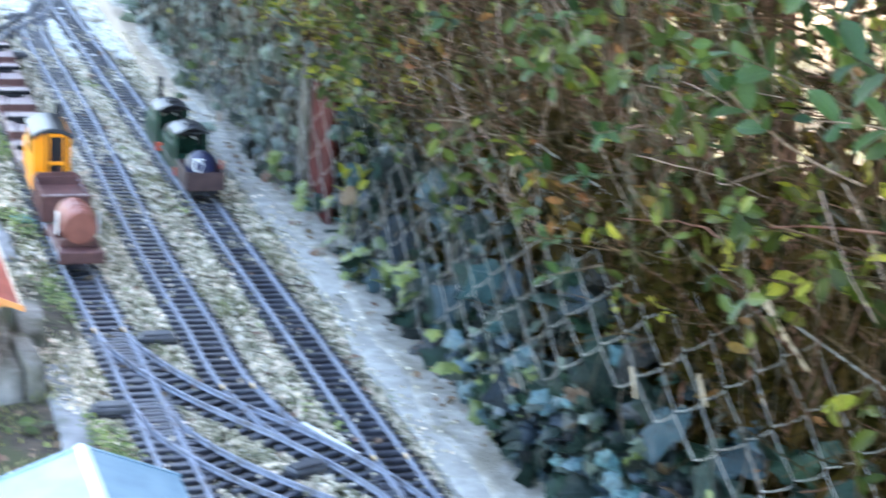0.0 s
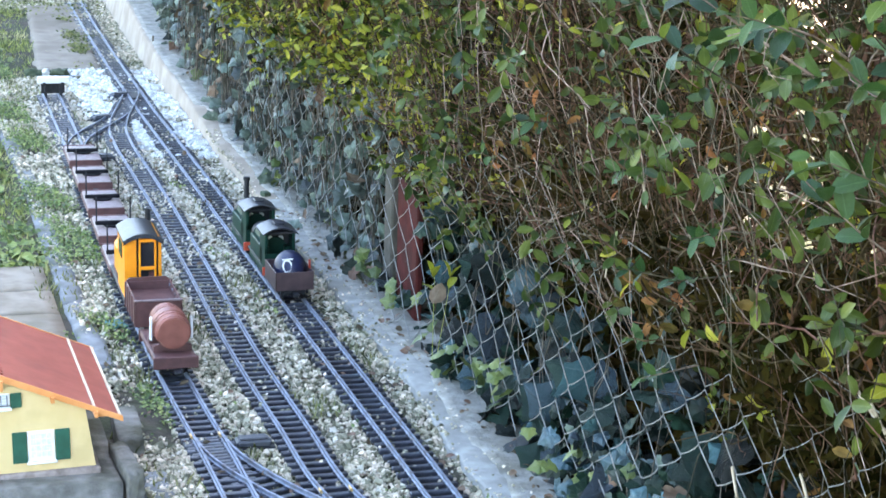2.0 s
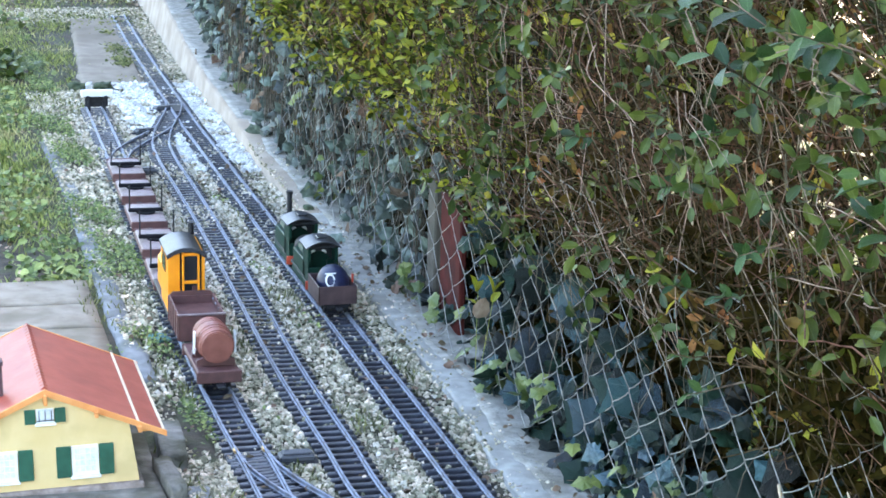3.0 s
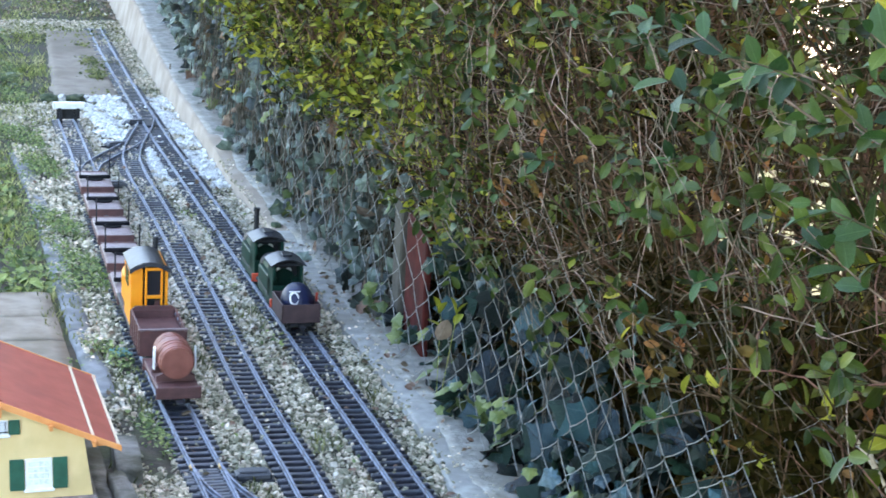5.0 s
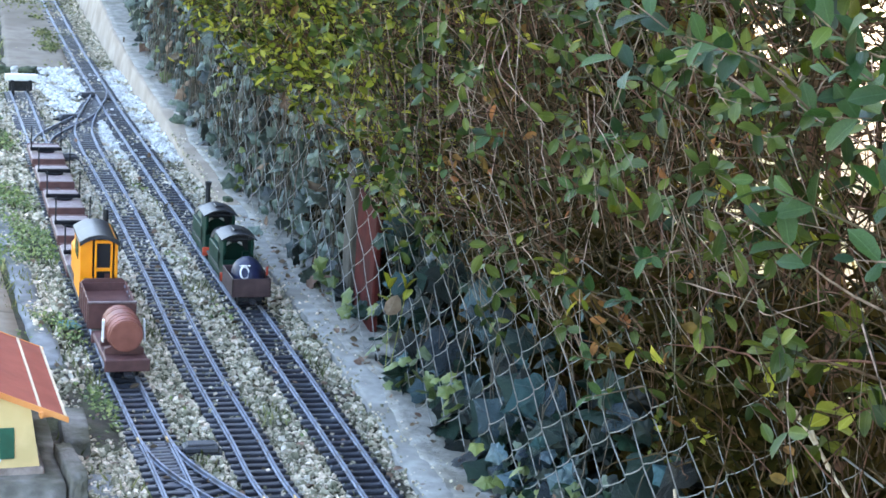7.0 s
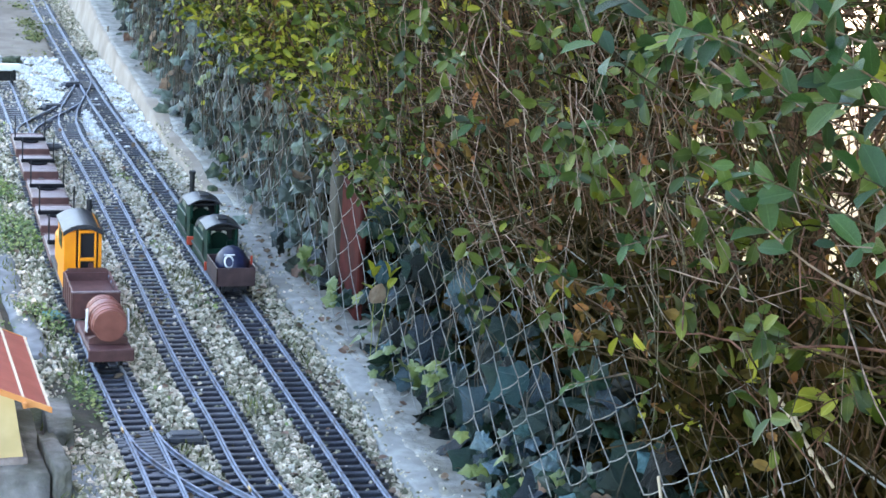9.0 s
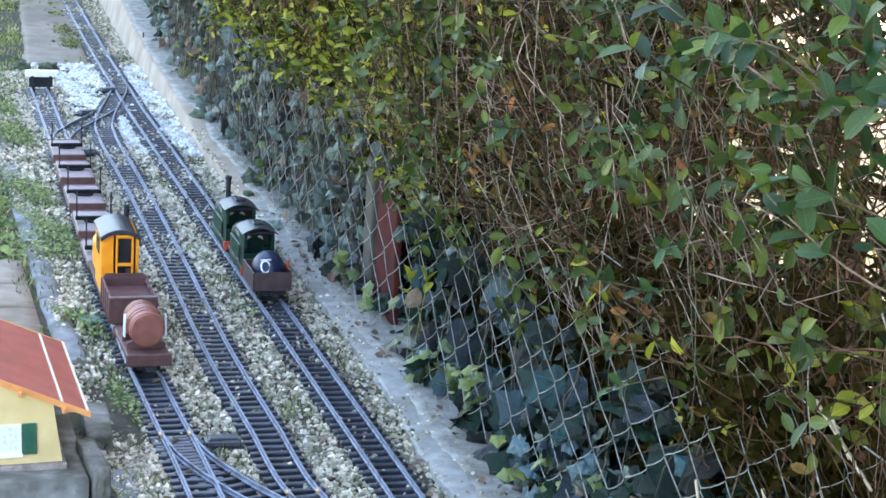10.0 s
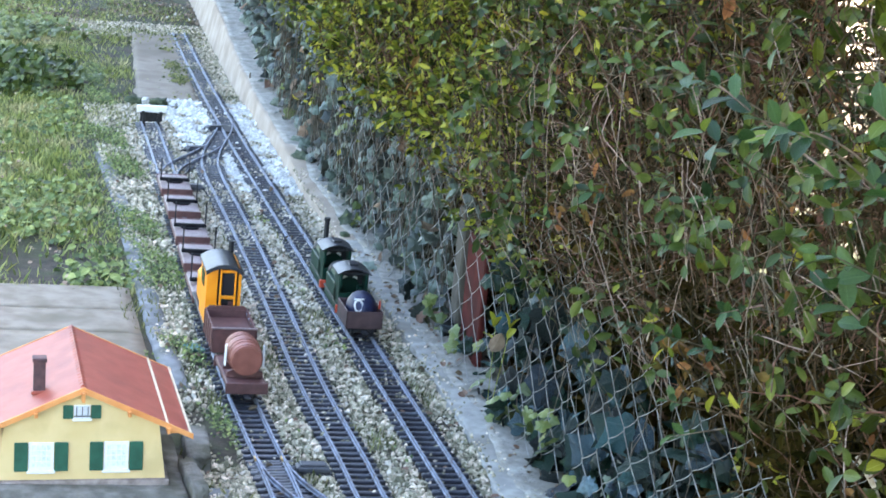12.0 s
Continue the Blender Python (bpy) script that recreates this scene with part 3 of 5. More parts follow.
def wheelset(th, y, r=0.0135, spoke=False):
    ax = part("axle", cylm((-0.026, y, r), (0.026, y, r), 0.0025, seg=8), M["black"], th)
    for s in (-1, 1):
        bm = cylm((s * 0.0195, y, r), (s * 0.0245, y, r), r, seg=18)
        cyl(bm, (s * 0.0185, y, r), (s * 0.0197, y, r), r + 0.002, seg=18)
        w = part("wheel", bm, M["black"], th)
        part("hub", cylm((s * 0.0245, y, r), (s * 0.0265, y, r), r * 0.45, seg=10), M["rail"], w)


def frame_under(th, length, width, z0=0.018, z1=0.03):
    part("chassis", boxm((0, length / 2, (z0 + z1) / 2), (width * 0.6, length * 0.94, z1 - z0), 0.0015), M["black"], th)
    for y in (length * 0.22, length * 0.78):
        wheelset(th, y)
        for s in (-1, 1):
            bm = boxm((s * 0.0285, y, 0.0165), (0.004, 0.024, 0.012), 0.001)
            box(bm, (s * 0.0285, y, 0.026), (0.004, 0.046, 0.004), 0.001)
            part("axle_box", bm, M["black"], th)
    for y, d in ((0, -1), (length, 1)):
        part("coupling", boxm((0, y + d * 0.011, 0.017), (0.012, 0.024, 0.005), 0.001), M["black"], th)


def barrel_wagon():
    L, W = 0.182, 0.076
    th = thing("barrel_wagon", "brown flat wagon carrying a reddish-brown wooden barrel", "wagon", "goods train on the siding")
    frame_under(th, L, W)
    part("deck", boxm((0, L / 2, 0.0345), (W, L, 0.011), 0.002), M["brown"], th)
    for y in (0.003, L - 0.003):
        part("headstock", boxm((0, y, 0.03), (W + 0.004, 0.007, 0.022), 0.0015), M["brown"], th)
    prof = []
    y0, y1 = 0.022, 0.122
    for k in range(13):
        u = k / 12
        r = 0.0285 + 0.0045 * (1 - (2 * u - 1) ** 2)
        prof.append((y0 + (y1 - y0) * u, r))
    prof = [(y0, 0.026), (y0 + 0.0035, 0.026)] + [(y0 + 0.0034, 0.0265)] + prof[1:] + [(y1, 0.026)]
    b = part("barrel", lathe(bmesh.new(), [(y0 - 0.0, 0.0285)] + prof[3:], (0, 0, 0.078), 28), M["barrel"], th, smooth=False)
    part("barrel_end", cylm((0, y0 - 0.0012, 0.078), (0, y0 + 0.004, 0.078), 0.0265, seg=28), M["barrel"], b)
    for k, u in enumerate((0.08, 0.24, 0.36, 0.64, 0.76, 0.92)):
        r = 0.0285 + 0.0045 * (1 - (2 * u - 1) ** 2) + 0.0008
        y = y0 + (y1 - y0) * u
        part("hoop", cylm((0, y - 0.002, 0.078), (0, y + 0.002, 0.078), r, seg=28), M["barrel"], b)
    for y in (0.045, 0.1):
        bm = prism(bmesh.new(), [(-0.034, 0.04), (0.034, 0.04), (0.034, 0.05), (0.018, 0.056), (0, 0.052), (-0.018, 0.056), (-0.034, 0.05)], y - 0.006, y + 0.006)
        part("cradle", bm, M["brown"], th)
    for s in (-1, 1):
        bm = prism(bmesh.new(), [(s * 0.0355, 0.058), (s * 0.0385, 0.06), (s * 0.0375, 0.098), (s * 0.0345, 0.1)], 0.05, 0.06)
        part("stanchion", bm, M["white"], th, "white stanchion")
    return th


def gondola():
    L, W, H = 0.148, 0.086, 0.05
    th = thing("open_wagon", "empty brown open goods wagon with raised ends", "wagon", "goods train on the siding")
    frame_under(th, L, W)
    part("floor", boxm((0, L / 2, 0.066), (W - 0.004, L - 0.004, 0.005)), M["brown"], th)
    for s in (-1, 1):
        bm = boxm((s * (W / 2 - 0.0015), L / 2, 0.036 + H / 2), (0.003, L, H), 0.0008)
        for k in range(5):
            box(bm, (s * (W / 2 + 0.0008), 0.008 + k * (L - 0.016) / 4, 0.036 + H / 2), (0.003, 0.004, H), 0.0005)
        w = part("side_wall", bm, M["brown"], th)
        for k in range(3):
            part("rivet_plate", boxm((s * (W / 2 - 0.004), L - 0.02 - k * 0.035, 0.036 + H - 0.006), (0.002, 0.005, 0.004)), M["rail"], w)
    for y in (0.0015, L - 0.0015):
        hi = H + (0.006 if y > 0.1 else 0.0)
        pts = [(-W / 2, 0.036), (W / 2, 0.036), (W / 2, 0.036 + hi - 0.008), (W / 2 - 0.008, 0.036 + hi), (-W / 2 + 0.008, 0.036 + hi), (-W / 2, 0.036 + hi - 0.008)]
        part("end_wall", prism(bmesh.new(), pts, y - 0.0015, y + 0.0015), M["brown"], th)
    part("top_rim", boxm((0, 0.0, 0.036 + H), (W + 0.004, 0.005, 0.004), 0.001), M["deck"], th)
    part("lining", boxm((0, L - 0.0045, 0.036 + H / 2 + 0.002), (W - 0.01, 0.002, H - 0.008)), M["brown"], th)
    return th


def yellow_loco():
    W = 0.071
    th = thing("diesel_locomotive", "yellow diesel shunter with a black curved cab roof", "locomotive", "goods train on the siding")
    frame_under(th, 0.26, W)
    part("footplate", boxm((0, 0.13, 0.036), (W + 0.004, 0.262, 0.008), 0.0015), M["black"], th)
    y0, y1, z0, z1 = 0.006, 0.125, 0.04, 0.157
    cab = part("cab", prism(bmesh.new(), [(-W / 2, z0), (-W / 2 + 0.012, z0), (-W / 2 + 0.012, z1 + 0.006), (-W / 2, z1)], y0, y1), M["yellow"], th)
    part("cab_side", prism(bmesh.new(), [(W / 2 - 0.006, z0), (W / 2, z0), (W / 2, z1), (W / 2 - 0.006, z1 + 0.004)], y0, y1), M["yellow"], th)
    # door end: posts, rails and a black panel as the doorway's shade
    part("end_panel", boxm((-W / 2 + 0.0115, y0 + 0.002, (z0 + z1) / 2), (0.023, 0.005, z1 - z0), 0.001), M["yellow"], th)
    part("doorway", boxm((0.008, y0 + 0.012, (z0 + z1) / 2), (0.052, 0.004, z1 - z0 - 0.002)), M["black"], th, "black panel standing for the shade in the open doorway")
    for x in (-0.0065, 0.0235):
        part("door_post", boxm((x, y0 - 0.001, (z0 + z1) / 2 + 0.001), (0.0042, 0.006, z1 - z0), 0.001), M["yellow"], th)
    for z in (0.099, z1 - 0.003, z0 + 0.004):
        part("door_rail", boxm((0.0085, y0 - 0.0015, z), (0.032, 0.005, 0.0065), 0.001), M["yellow"], th)
    part("door_lining", boxm((0.0175, y0 + 0.004, 0.068), (0.012, 0.004, 0.044)), M["brown"], th)
    part("door_window", boxm((0.0085, y0 + 0.003, 0.127), (0.028, 0.002, 0.048)), M["glass"], th)
    part("grab_rail", cylm((-0.0135, y0 - 0.006, 0.03), (-0.0135, y0 - 0.006, 0.085), 0.0016, seg=8), M["yellow"], th)
    part("rear_wall", boxm((0, y1 - 0.002, (z0 + z1) / 2), (W, 0.004, z1 - z0), 0.001), M["yellow"], th)
    part("roof", prism(bmesh.new(), arc_roof(W / 2 + 0.003, z1 - 0.002, 0.014, 0.004, 14), y0 - 0.008, y1 + 0.008), M["roof_black"], th, "black curved roof", smooth=False)
    part("roof_front_lip", prism(bmesh.new(), arc_roof(W / 2 + 0.003, z1 - 0.004, 0.015, 0.007, 14), y0 - 0.0095, y0 - 0.0065), M["roof_black"], th)
    part("bonnet", prism(bmesh.new(), [(-0.029, 0.04), (0.029, 0.04), (0.029, 0.09), (0.022, 0.1), (-0.022, 0.1), (-0.029, 0.09)], y1, 0.252), M["yellow"], th)
    part("exhaust", cylm((0.026, 0.145, 0.09), (0.026, 0.145, 0.184), 0.0055, seg=12), M["black"], th)
    part("side_window", boxm((-W / 2 - 0.0006, 0.07, 0.126), (0.0015, 0.05, 0.032)), M["glass"], th)
    return th


def bolster_wagon():
    L, W = 0.196, 0.08
    th = thing("bolster_wagon", "low brown flat wagon with black swivel bolster and stakes", "wagon", "goods train on the siding")
    frame_under(th, L, W, 0.014, 0.024)
    part("deck", boxm((0, L / 2, 0.0275), (W, L, 0.006), 0.001), M["deck"], th)
    for k in range(10):
        part("deck_board", boxm((0, 0.013 + k * (L - 0.026) / 9, 0.0312), (W - 0.004, 0.0185, 0.0018), 0.0004), M["deck"], th)
    for y in (0.003, L - 0.003):
        part("headstock", boxm((0, y, 0.0225), (W + 0.002, 0.007, 0.022), 0.001), M["brown"], th)
    for s in (-1, 1):
        part("sole_bar", boxm((s * W / 2, L / 2, 0.023), (0.004, L - 0.006, 0.01), 0.001), M["brown"], th)
    bm = boxm((0, L * 0.5, 0.039), (W, 0.012, 0.008), 0.0015)
    part("bolster", bm, M["matt_black"], th)
    part("turntable", cylm((0, L * 0.5, 0.0315), (0, L * 0.5, 0.0355), 0.022, seg=20), M["matt_black"], th)
    for s in (-1, 1):
        part("stake", cylm((s * 0.037, L * 0.5, 0.034), (s * 0.0375, L * 0.5, 0.098), 0.0017, seg=7), M["black"], th)
    return th


def siding_pose(y):
    q, g = spline(ROUTES["siding"], 0.01)
    i = int(np.argmin(abs(q[:, 1] - y)))
    return pose(q[i, 0], q[i, 1], 0, 0, 0, -math.degrees(math.atan2(g[i, 0], g[i, 1])))


barrel_wagon().matrix_world = siding_pose(0.878)
gondola().matrix_world = siding_pose(1.088)
yellow_loco().matrix_world = Matrix.Translation((-0.005, 0, 0)) @ siding_pose(1.268)
bw = bolster_wagon()
bw.matrix_world = siding_pose(1.54)
for y in (1.802, 2.064, 2.326, 2.588):
    copy_thing(bw, siding_pose(y))


def tender_wagon():
    L, W = 0.112, 0.078
    th = thing("small_wagon", "brown low-sided wagon with a dark blue rounded load", "wagon", "train on the main track")
    frame_under(th, L, W, 0.012, 0.022)
    part("floor", boxm((0, L / 2, 0.025), (W, L, 0.006), 0.001), M["brown_shade"], th)
    for s in (-1, 1):
        part("side_wall", boxm((s * (W / 2 - 0.0015), L / 2, 0.043), (0.003, L, 0.034), 0.001), M["brown_shade"], th)
    for y in (0.0015, L - 0.0015):
        part("end_wall", boxm((0, y, 0.043), (W, 0.003, 0.034), 0.001), M["brown_shade"], th)
    bm = bmesh.new()
    bmesh.ops.create_uvsphere(bm, u_segments=22, v_segments=14, radius=1, matrix=Matrix.Translation((0.002, L * 0.52, 0.050)) @ Matrix.Diagonal((0.0335, 0.049, 0.040, 1)))
    load = part("load", bm, M["blue"], th, "dark blue rounded tarpaulin load", smooth=True)
    ring = bmesh.new()
    loop = []
    for k in range(20):
        c, d = math.cos(2 * math.pi * k / 20), math.sin(2 * math.pi * k / 20)
        loop.append([ring.verts.new((-0.012 + r * 0.010 * c, 0.0135 + 0.010 * (0.5 + 0.5 * d) - q, 0.068 + r * 0.013 * d)) for r, q in ((1, 0.002), (0.72, 0.003), (0.72, 0.0), (1, -0.001))])
    for p, q in zip(loop, loop[1:] + loop[:1]):
        for k in range(4):
            ring.faces.new((p[k], p[(k + 1) % 4], q[(k + 1) % 4], q[k]))
    bmesh.ops.recalc_face_normals(ring, faces=ring.faces)
    part("white_ring", ring, M["white"], load, "white painted ring")
    part("white_bar", boxm((-0.012, 0.0155, 0.083), (0.022, 0.003, 0.0022), 0.0006), M["white"], load, "plain white bar")
    part("tail_lamp", boxm((0.036, 0.03, 0.068), (0.004, 0.006, 0.018), 0.001), M["red"], th)
    return th


def green_loco(chimney):
    W = 0.064
    name = "green narrow-gauge steam locomotive with black cab roof" + (" and tall chimney" if chimney else " behind the small wagon")
    th = thing("steam_locomotive", name, "locomotive", "train on the main track")
    frame_under(th, 0.19, W, 0.016, 0.026)
    part("footplate", boxm((0, 0.095, 0.03), (W, 0.19, 0.006), 0.001), M["black"], th)
    for s in (-1, 1):
        part("side_tank", boxm((s * (W / 2 - 0.008), 0.1, 0.05), (0.016, 0.13, 0.036), 0.002), M["green"], th)
        part("skirt", boxm((s * (W / 2 - 0.001), 0.095, 0.022), (0.003, 0.15, 0.014), 0.001), M["green"], th)
    part("boiler", cylm((0, 0.05, 0.062), (0, 0.185, 0.062), 0.023, seg=20), M["green"], th, smooth=False)
    part("cab_back", boxm((0, 0.004, 0.046), (W, 0.004, 0.03), 0.001), M["green"], th)
    part("buffer_beam", boxm((-0.004, -0.003, 0.026), (W + 0.004, 0.006, 0.018), 0.001), M["red"], th)
    for s in (-1, 1):
        part("cab_side", boxm((s * (W / 2 - 0.0015), 0.03, 0.066), (0.003, 0.052, 0.07), 0.001), M["green"], th)
        part("corner_post", boxm((s * (W / 2 - 0.004), 0.004, 0.088), (0.006, 0.004, 0.034), 0.001), M["green"], th)
    part("cab_front", boxm((0, 0.055, 0.078), (W, 0.004, 0.055), 0.001), M["black"], th)
    part("back_top", boxm((0, 0.004, 0.104), (W, 0.004, 0.005), 0.001), M["black"], th)
    for x in (-0.011, 0.011):
        part("window_ring", cylm((x, 0.051, 0.081), (x, 0.0528, 0.081), 0.006, seg=14), M["white"], th, "pale round window")
    part("roof", prism(bmesh.new(), arc_roof(W / 2 + 0.005, 0.104, 0.013, 0.003, 12), -0.004, 0.075), M["roof_black"], th, "black curved roof")
    part("roof_hatch", boxm((0.002, 0.035, 0.1185), (0.02, 0.026, 0.004), 0.001), M["roof_black"], th)
    part("dome", cylm((0, 0.11, 0.08), (0, 0.11, 0.1), 0.011, 0.008, 14), M["black"], th)
    part("smokebox", cylm((0, 0.17, 0.062), (0, 0.192, 0.062), 0.024, seg=20), M["black"], th)
    if chimney:
        ch = part("chimney", cylm((0, 0.165, 0.082), (0, 0.165, 0.136), 0.0058, seg=12), M["black"], th)
        part("chimney_cap", cylm((0, 0.165, 0.134), (0, 0.165, 0.141), 0.0075, seg=12), M["black"], ch)
    else:
        part("whistle", cylm((0.02, 0.09, 0.07), (0.02, 0.09, 0.098), 0.002, seg=8), M["brass"], th)
    return th


TRAIN_Y = 1.335
tender_wagon().matrix_world = pose(0.0225, TRAIN_Y, 0)
green_loco(False).matrix_world = pose(0.0225, TRAIN_Y + 0.145, 0)
green_loco(True).matrix_world = pose(0.0225, TRAIN_Y + 0.355, 0)

# ---- toy houses ----


def window_unit(th, x, z, w, h, sw, y, name="window"):
    win = part(name, boxm((x, y, z), (w, 0.003, h), 0.0006), M["white"], th, "white framed window")
    part("pane", boxm((x, y - 0.0017, z + 0.0015), (w * 0.74, 0.0012, h * 0.76)), M["curtain"], win)
    bm = bmesh.new()
    for k in (-1, 0, 1):
        box(bm, (x + k * w * 0.2, y - 0.0026, z + 0.0015), (0.0011, 0.001, h * 0.76))
    for k in (-1, 0, 1):
        box(bm, (x, y - 0.00265, z + 0.0015 + k * h * 0.2), (w * 0.74, 0.001, 0.0011))
    part("window_lattice", bm, M["white"], win)
    part("sill", boxm((x, y - 0.003, z - h / 2 - 0.0015), (w + 0.005, 0.008, 0.004), 0.001), M["white"], win)
    for s in (-1, 1):
        bm = boxm((x + s * (w / 2 + sw / 2 + 0.001), y - 0.002, z), (sw, 0.004, h * 1.02), 0.0008)
        part("shutter", bm, M["shutter"], th, "dark green shutter")


def chalet():
    th = thing("toy_house", "yellow toy chalet with a red gable roof and green shutters", "toy house", m=pose(-0.6205, 0.381, 0.030, 0, -1.5, 0.4))
    hw, D, eave, ridge = 0.135, 0.30, 0.079, 0.158
    RH = 0.1755  # half the roof span
    ti = 0.122
    rise = (ridge - eave) / RH
    def zr(x):
        return ridge - abs(x) * rise - 0.005
    front = [(-hw, 0), (hw, 0), (ti, zr(ti)), (0, zr(0)), (-ti, zr(ti))]
    part("wall", prism(bmesh.new(), front, 0.0, D), M["house_wall"], th)
    part("plinth", boxm((0, D / 2 - 0.002, -0.006), (2 * hw + 0.012, D + 0.014, 0.016), 0.002), M["plinth"], th)
    part("mortar_strip", boxm((0.004, -0.012, -0.0125), (2 * hw + 0.03, 0.012, 0.005), 0.001), M["pale_mortar"], th, "pale mortar line under the plinth")
    oy0, oy1 = -0.006, 0.345
    tt = 0.005
    for s in (-1, 1):
        pts = [(0, ridge), (s * RH, eave), (s * RH, eave - tt), (0, ridge - tt)]
        rf = part("roof", prism(bmesh.new(), pts, oy0, oy1), M["house_roof"], th, "matt brick-red roof slope")
        def on(u, up=0.0):
            return (s * RH * u, ridge + (eave - ridge) * u + up)
        for u in (0.77, 0.985):
            (xa, za), (xb, zb) = on(u - 0.012), on(u + 0.012)
            part("roof_strip", prism(bmesh.new(), [(xa, za), (xb, zb), (xb, zb + 0.0022), (xa, za + 0.0022)], oy0 - 0.001, oy1), M["cream"], rf, "cream gutter strip")
        (xa, za), (xb, zb) = on(0), on(1.01)
        part("bargeboard", prism(bmesh.new(), [(xa, za + 0.001), (xb, zb + 0.001), (xb, zb - 0.0075), (xa, za - 0.009)], oy0 - 0.0035, oy0 + 0.0005), M["house_trim"], th, "orange bargeboard")
        part("back_bargeboard", prism(bmesh.new(), [(xa, za + 0.001), (xb, zb + 0.001), (xb, zb - 0.0075), (xa, za - 0.009)], oy1 - 0.0005, oy1 + 0.003), M["house_trim"], th)
        for u in (0.42, 0.78):
            x, z = on(u)
            part("purlin", boxm((x, -0.004, z - 0.0095), (0.0055, 0.026, 0.009), 0.0008), M["house_trim"], th)
        for k in range(9):
            part("rafter_end", boxm((s * 0.157, 0.02 + k * 0.034, eave - 0.0045), (0.03, 0.005, 0.005)), M["house_trim"], th)
    part("ridge_purlin", boxm((0, -0.004, ridge - 0.014), (0.0055, 0.026, 0.016), 0.0008), M["house_trim"], th)
    for k in range(22):
        y = oy0 + 0.008 + k * (oy1 - oy0 - 0.012) / 21.5
        tile = prism(bmesh.new(), [(-0.006, ridge - 0.0015), (0, ridge + 0.0028), (0.006, ridge - 0.0015)], y, y + 0.0125)
        part("ridge_tile", tile, M["house_roof"], th)
    for x in (-0.064, 0.055):
        window_unit(th, x, 0.0415, 0.040, 0.0475, 0.0215, -0.0005)
    window_unit(th, -0.001, 0.1165, 0.026, 0.022, 0.016, -0.0005)
    bm = bmesh.new()
    for k in (-1, 0, 1):
        box(bm, (-0.001 + k * 0.009, -0.0062, 0.1175), (0.0012, 0.0012, 0.017))
    box(bm, (-0.001, -0.0064, 0.1105), (0.026, 0.0012, 0.0012))
    part("window_grille", bm, M["black"], th)
    ch = part("chimney", boxm((-0.066, 0.07, 0.151), (0.019, 0.019, 0.060), 0.001), M["chimney"], th, "dark red brick chimney")
    part("chimney_cap", boxm((-0.066, 0.07, 0.183), (0.023, 0.023, 0.007), 0.001), M["chimney"], ch)
    part("flashing", boxm((-0.066, 0.07, 0.129), (0.026, 0.026, 0.006), 0.001), M["house_roof"], ch)
    return th


M["pale_mortar"] = material("pale_mortar", (0.38, 0.37, 0.36), (0.55, 0.54, 0.52), 60, 0.9, 0.3)
M["curtain"] = material("curtain", (0.55, 0.60, 0.66), (0.75, 0.78, 0.82), 220, 0.4, 0.05)
chalet()
strip("plinth_slab", -1.05, -0.452, 0.33, 0.99, -0.06, 0.026, M["block"], "grey concrete slab that carries the toy house", (24, 24), 0.002, seed=11)


def stone(name, x, y, z, s, mat, label, rz=0, seed=0, boxy=0.6, bumps=0.16):
    bm = bmesh.new()
    bmesh.ops.create_icosphere(bm, subdivisions=4, radius=1)
    for v in bm.verts:
        n = v.co.normalized()
        e = max(abs(n.x), abs(n.y), abs(n.z))
        v.co = Vector((n.x / e * s[0], n.y / e * s[1], n.z / e * s[2])) * boxy + Vector((n.x * s[0], n.y * s[1], n.z * s[2])) * (1 - boxy)
        v.co *= 1 + bumps * noise.noise(n * 1.7 + Vector((seed, 0, 0))) + 0.05 * noise.noise(n * 6 + Vector((0, seed, 0)))
    return tagged(part(name, bm, mat, smooth=True, m=pose(x, y, z, 0, 0, rz)), label, "stone")


stone("boundary_stone", -0.438, 0.40, 0.006, (0.014, 0.075, 0.034), M["block"], "upright grey concrete stone beside the toy house", 4, 1, 0.97, 0.03)
stone("boundary_stone", -0.405, 0.64, -0.008, (0.022, 0.085, 0.02), M["block"], "worn grey stone between house and track", -3, 2, 0.93, 0.06)


def zinc_house():
    th = thing("toy_shed", "toy shed with a pale blue-grey metal gable roof", "toy house", m=pose(-0.436, -0.16, -0.004, 0, 0, 0))
    part("wall", prism(bmesh.new(), [(-0.1, -0.02), (0.1, -0.02), (0.1, 0.062), (0, 0.1), (-0.1, 0.062)], -0.27, -0.02), M["house_wall"], th)
    for s in (-1, 1):
        pts = [(0, 0.108), (s * 0.125, 0.06), (s * 0.125, 0.056), (0, 0.104)]
        rf = part("roof", prism(bmesh.new(), pts, -0.3, 0), M["zinc"], th, "pale blue-grey metal roof")
        part("verge", prism(bmesh.new(), [(0, 0.110), (s * 0.127, 0.0615), (s * 0.127, 0.053), (0, 0.101)], -0.002, 0.004), M["zinc"], rf)
    part("ridge_cap", prism(bmesh.new(), [(-0.009, 0.1065), (0, 0.1115), (0.009, 0.1065)], -0.3, 0.004), M["zinc_light"], th, "paler ridge cap")


M["zinc_light"] = material("zinc_light", (0.55, 0.66, 0.70), (0.62, 0.72, 0.76), 20, 0.4, 0.05)
zinc_house()


def pebble_thing(name, x, y, z, s, mat, label, seed):
    ob = stone(name, x, y, z, s, mat, label, 20 * seed, seed, 0.35, 0.5)
    return ob


pebble_thing("mossy_stone", -0.245, 4.12, -0.006, (0.02, 0.03, 0.016), M["moss"], "dark mossy stone behind the buffer stop", 5)
pebble_thing("mossy_stone", -0.165, 4.12, -0.006, (0.022, 0.035, 0.014), M["moss"], "dark mossy stone behind the buffer stop", 7)
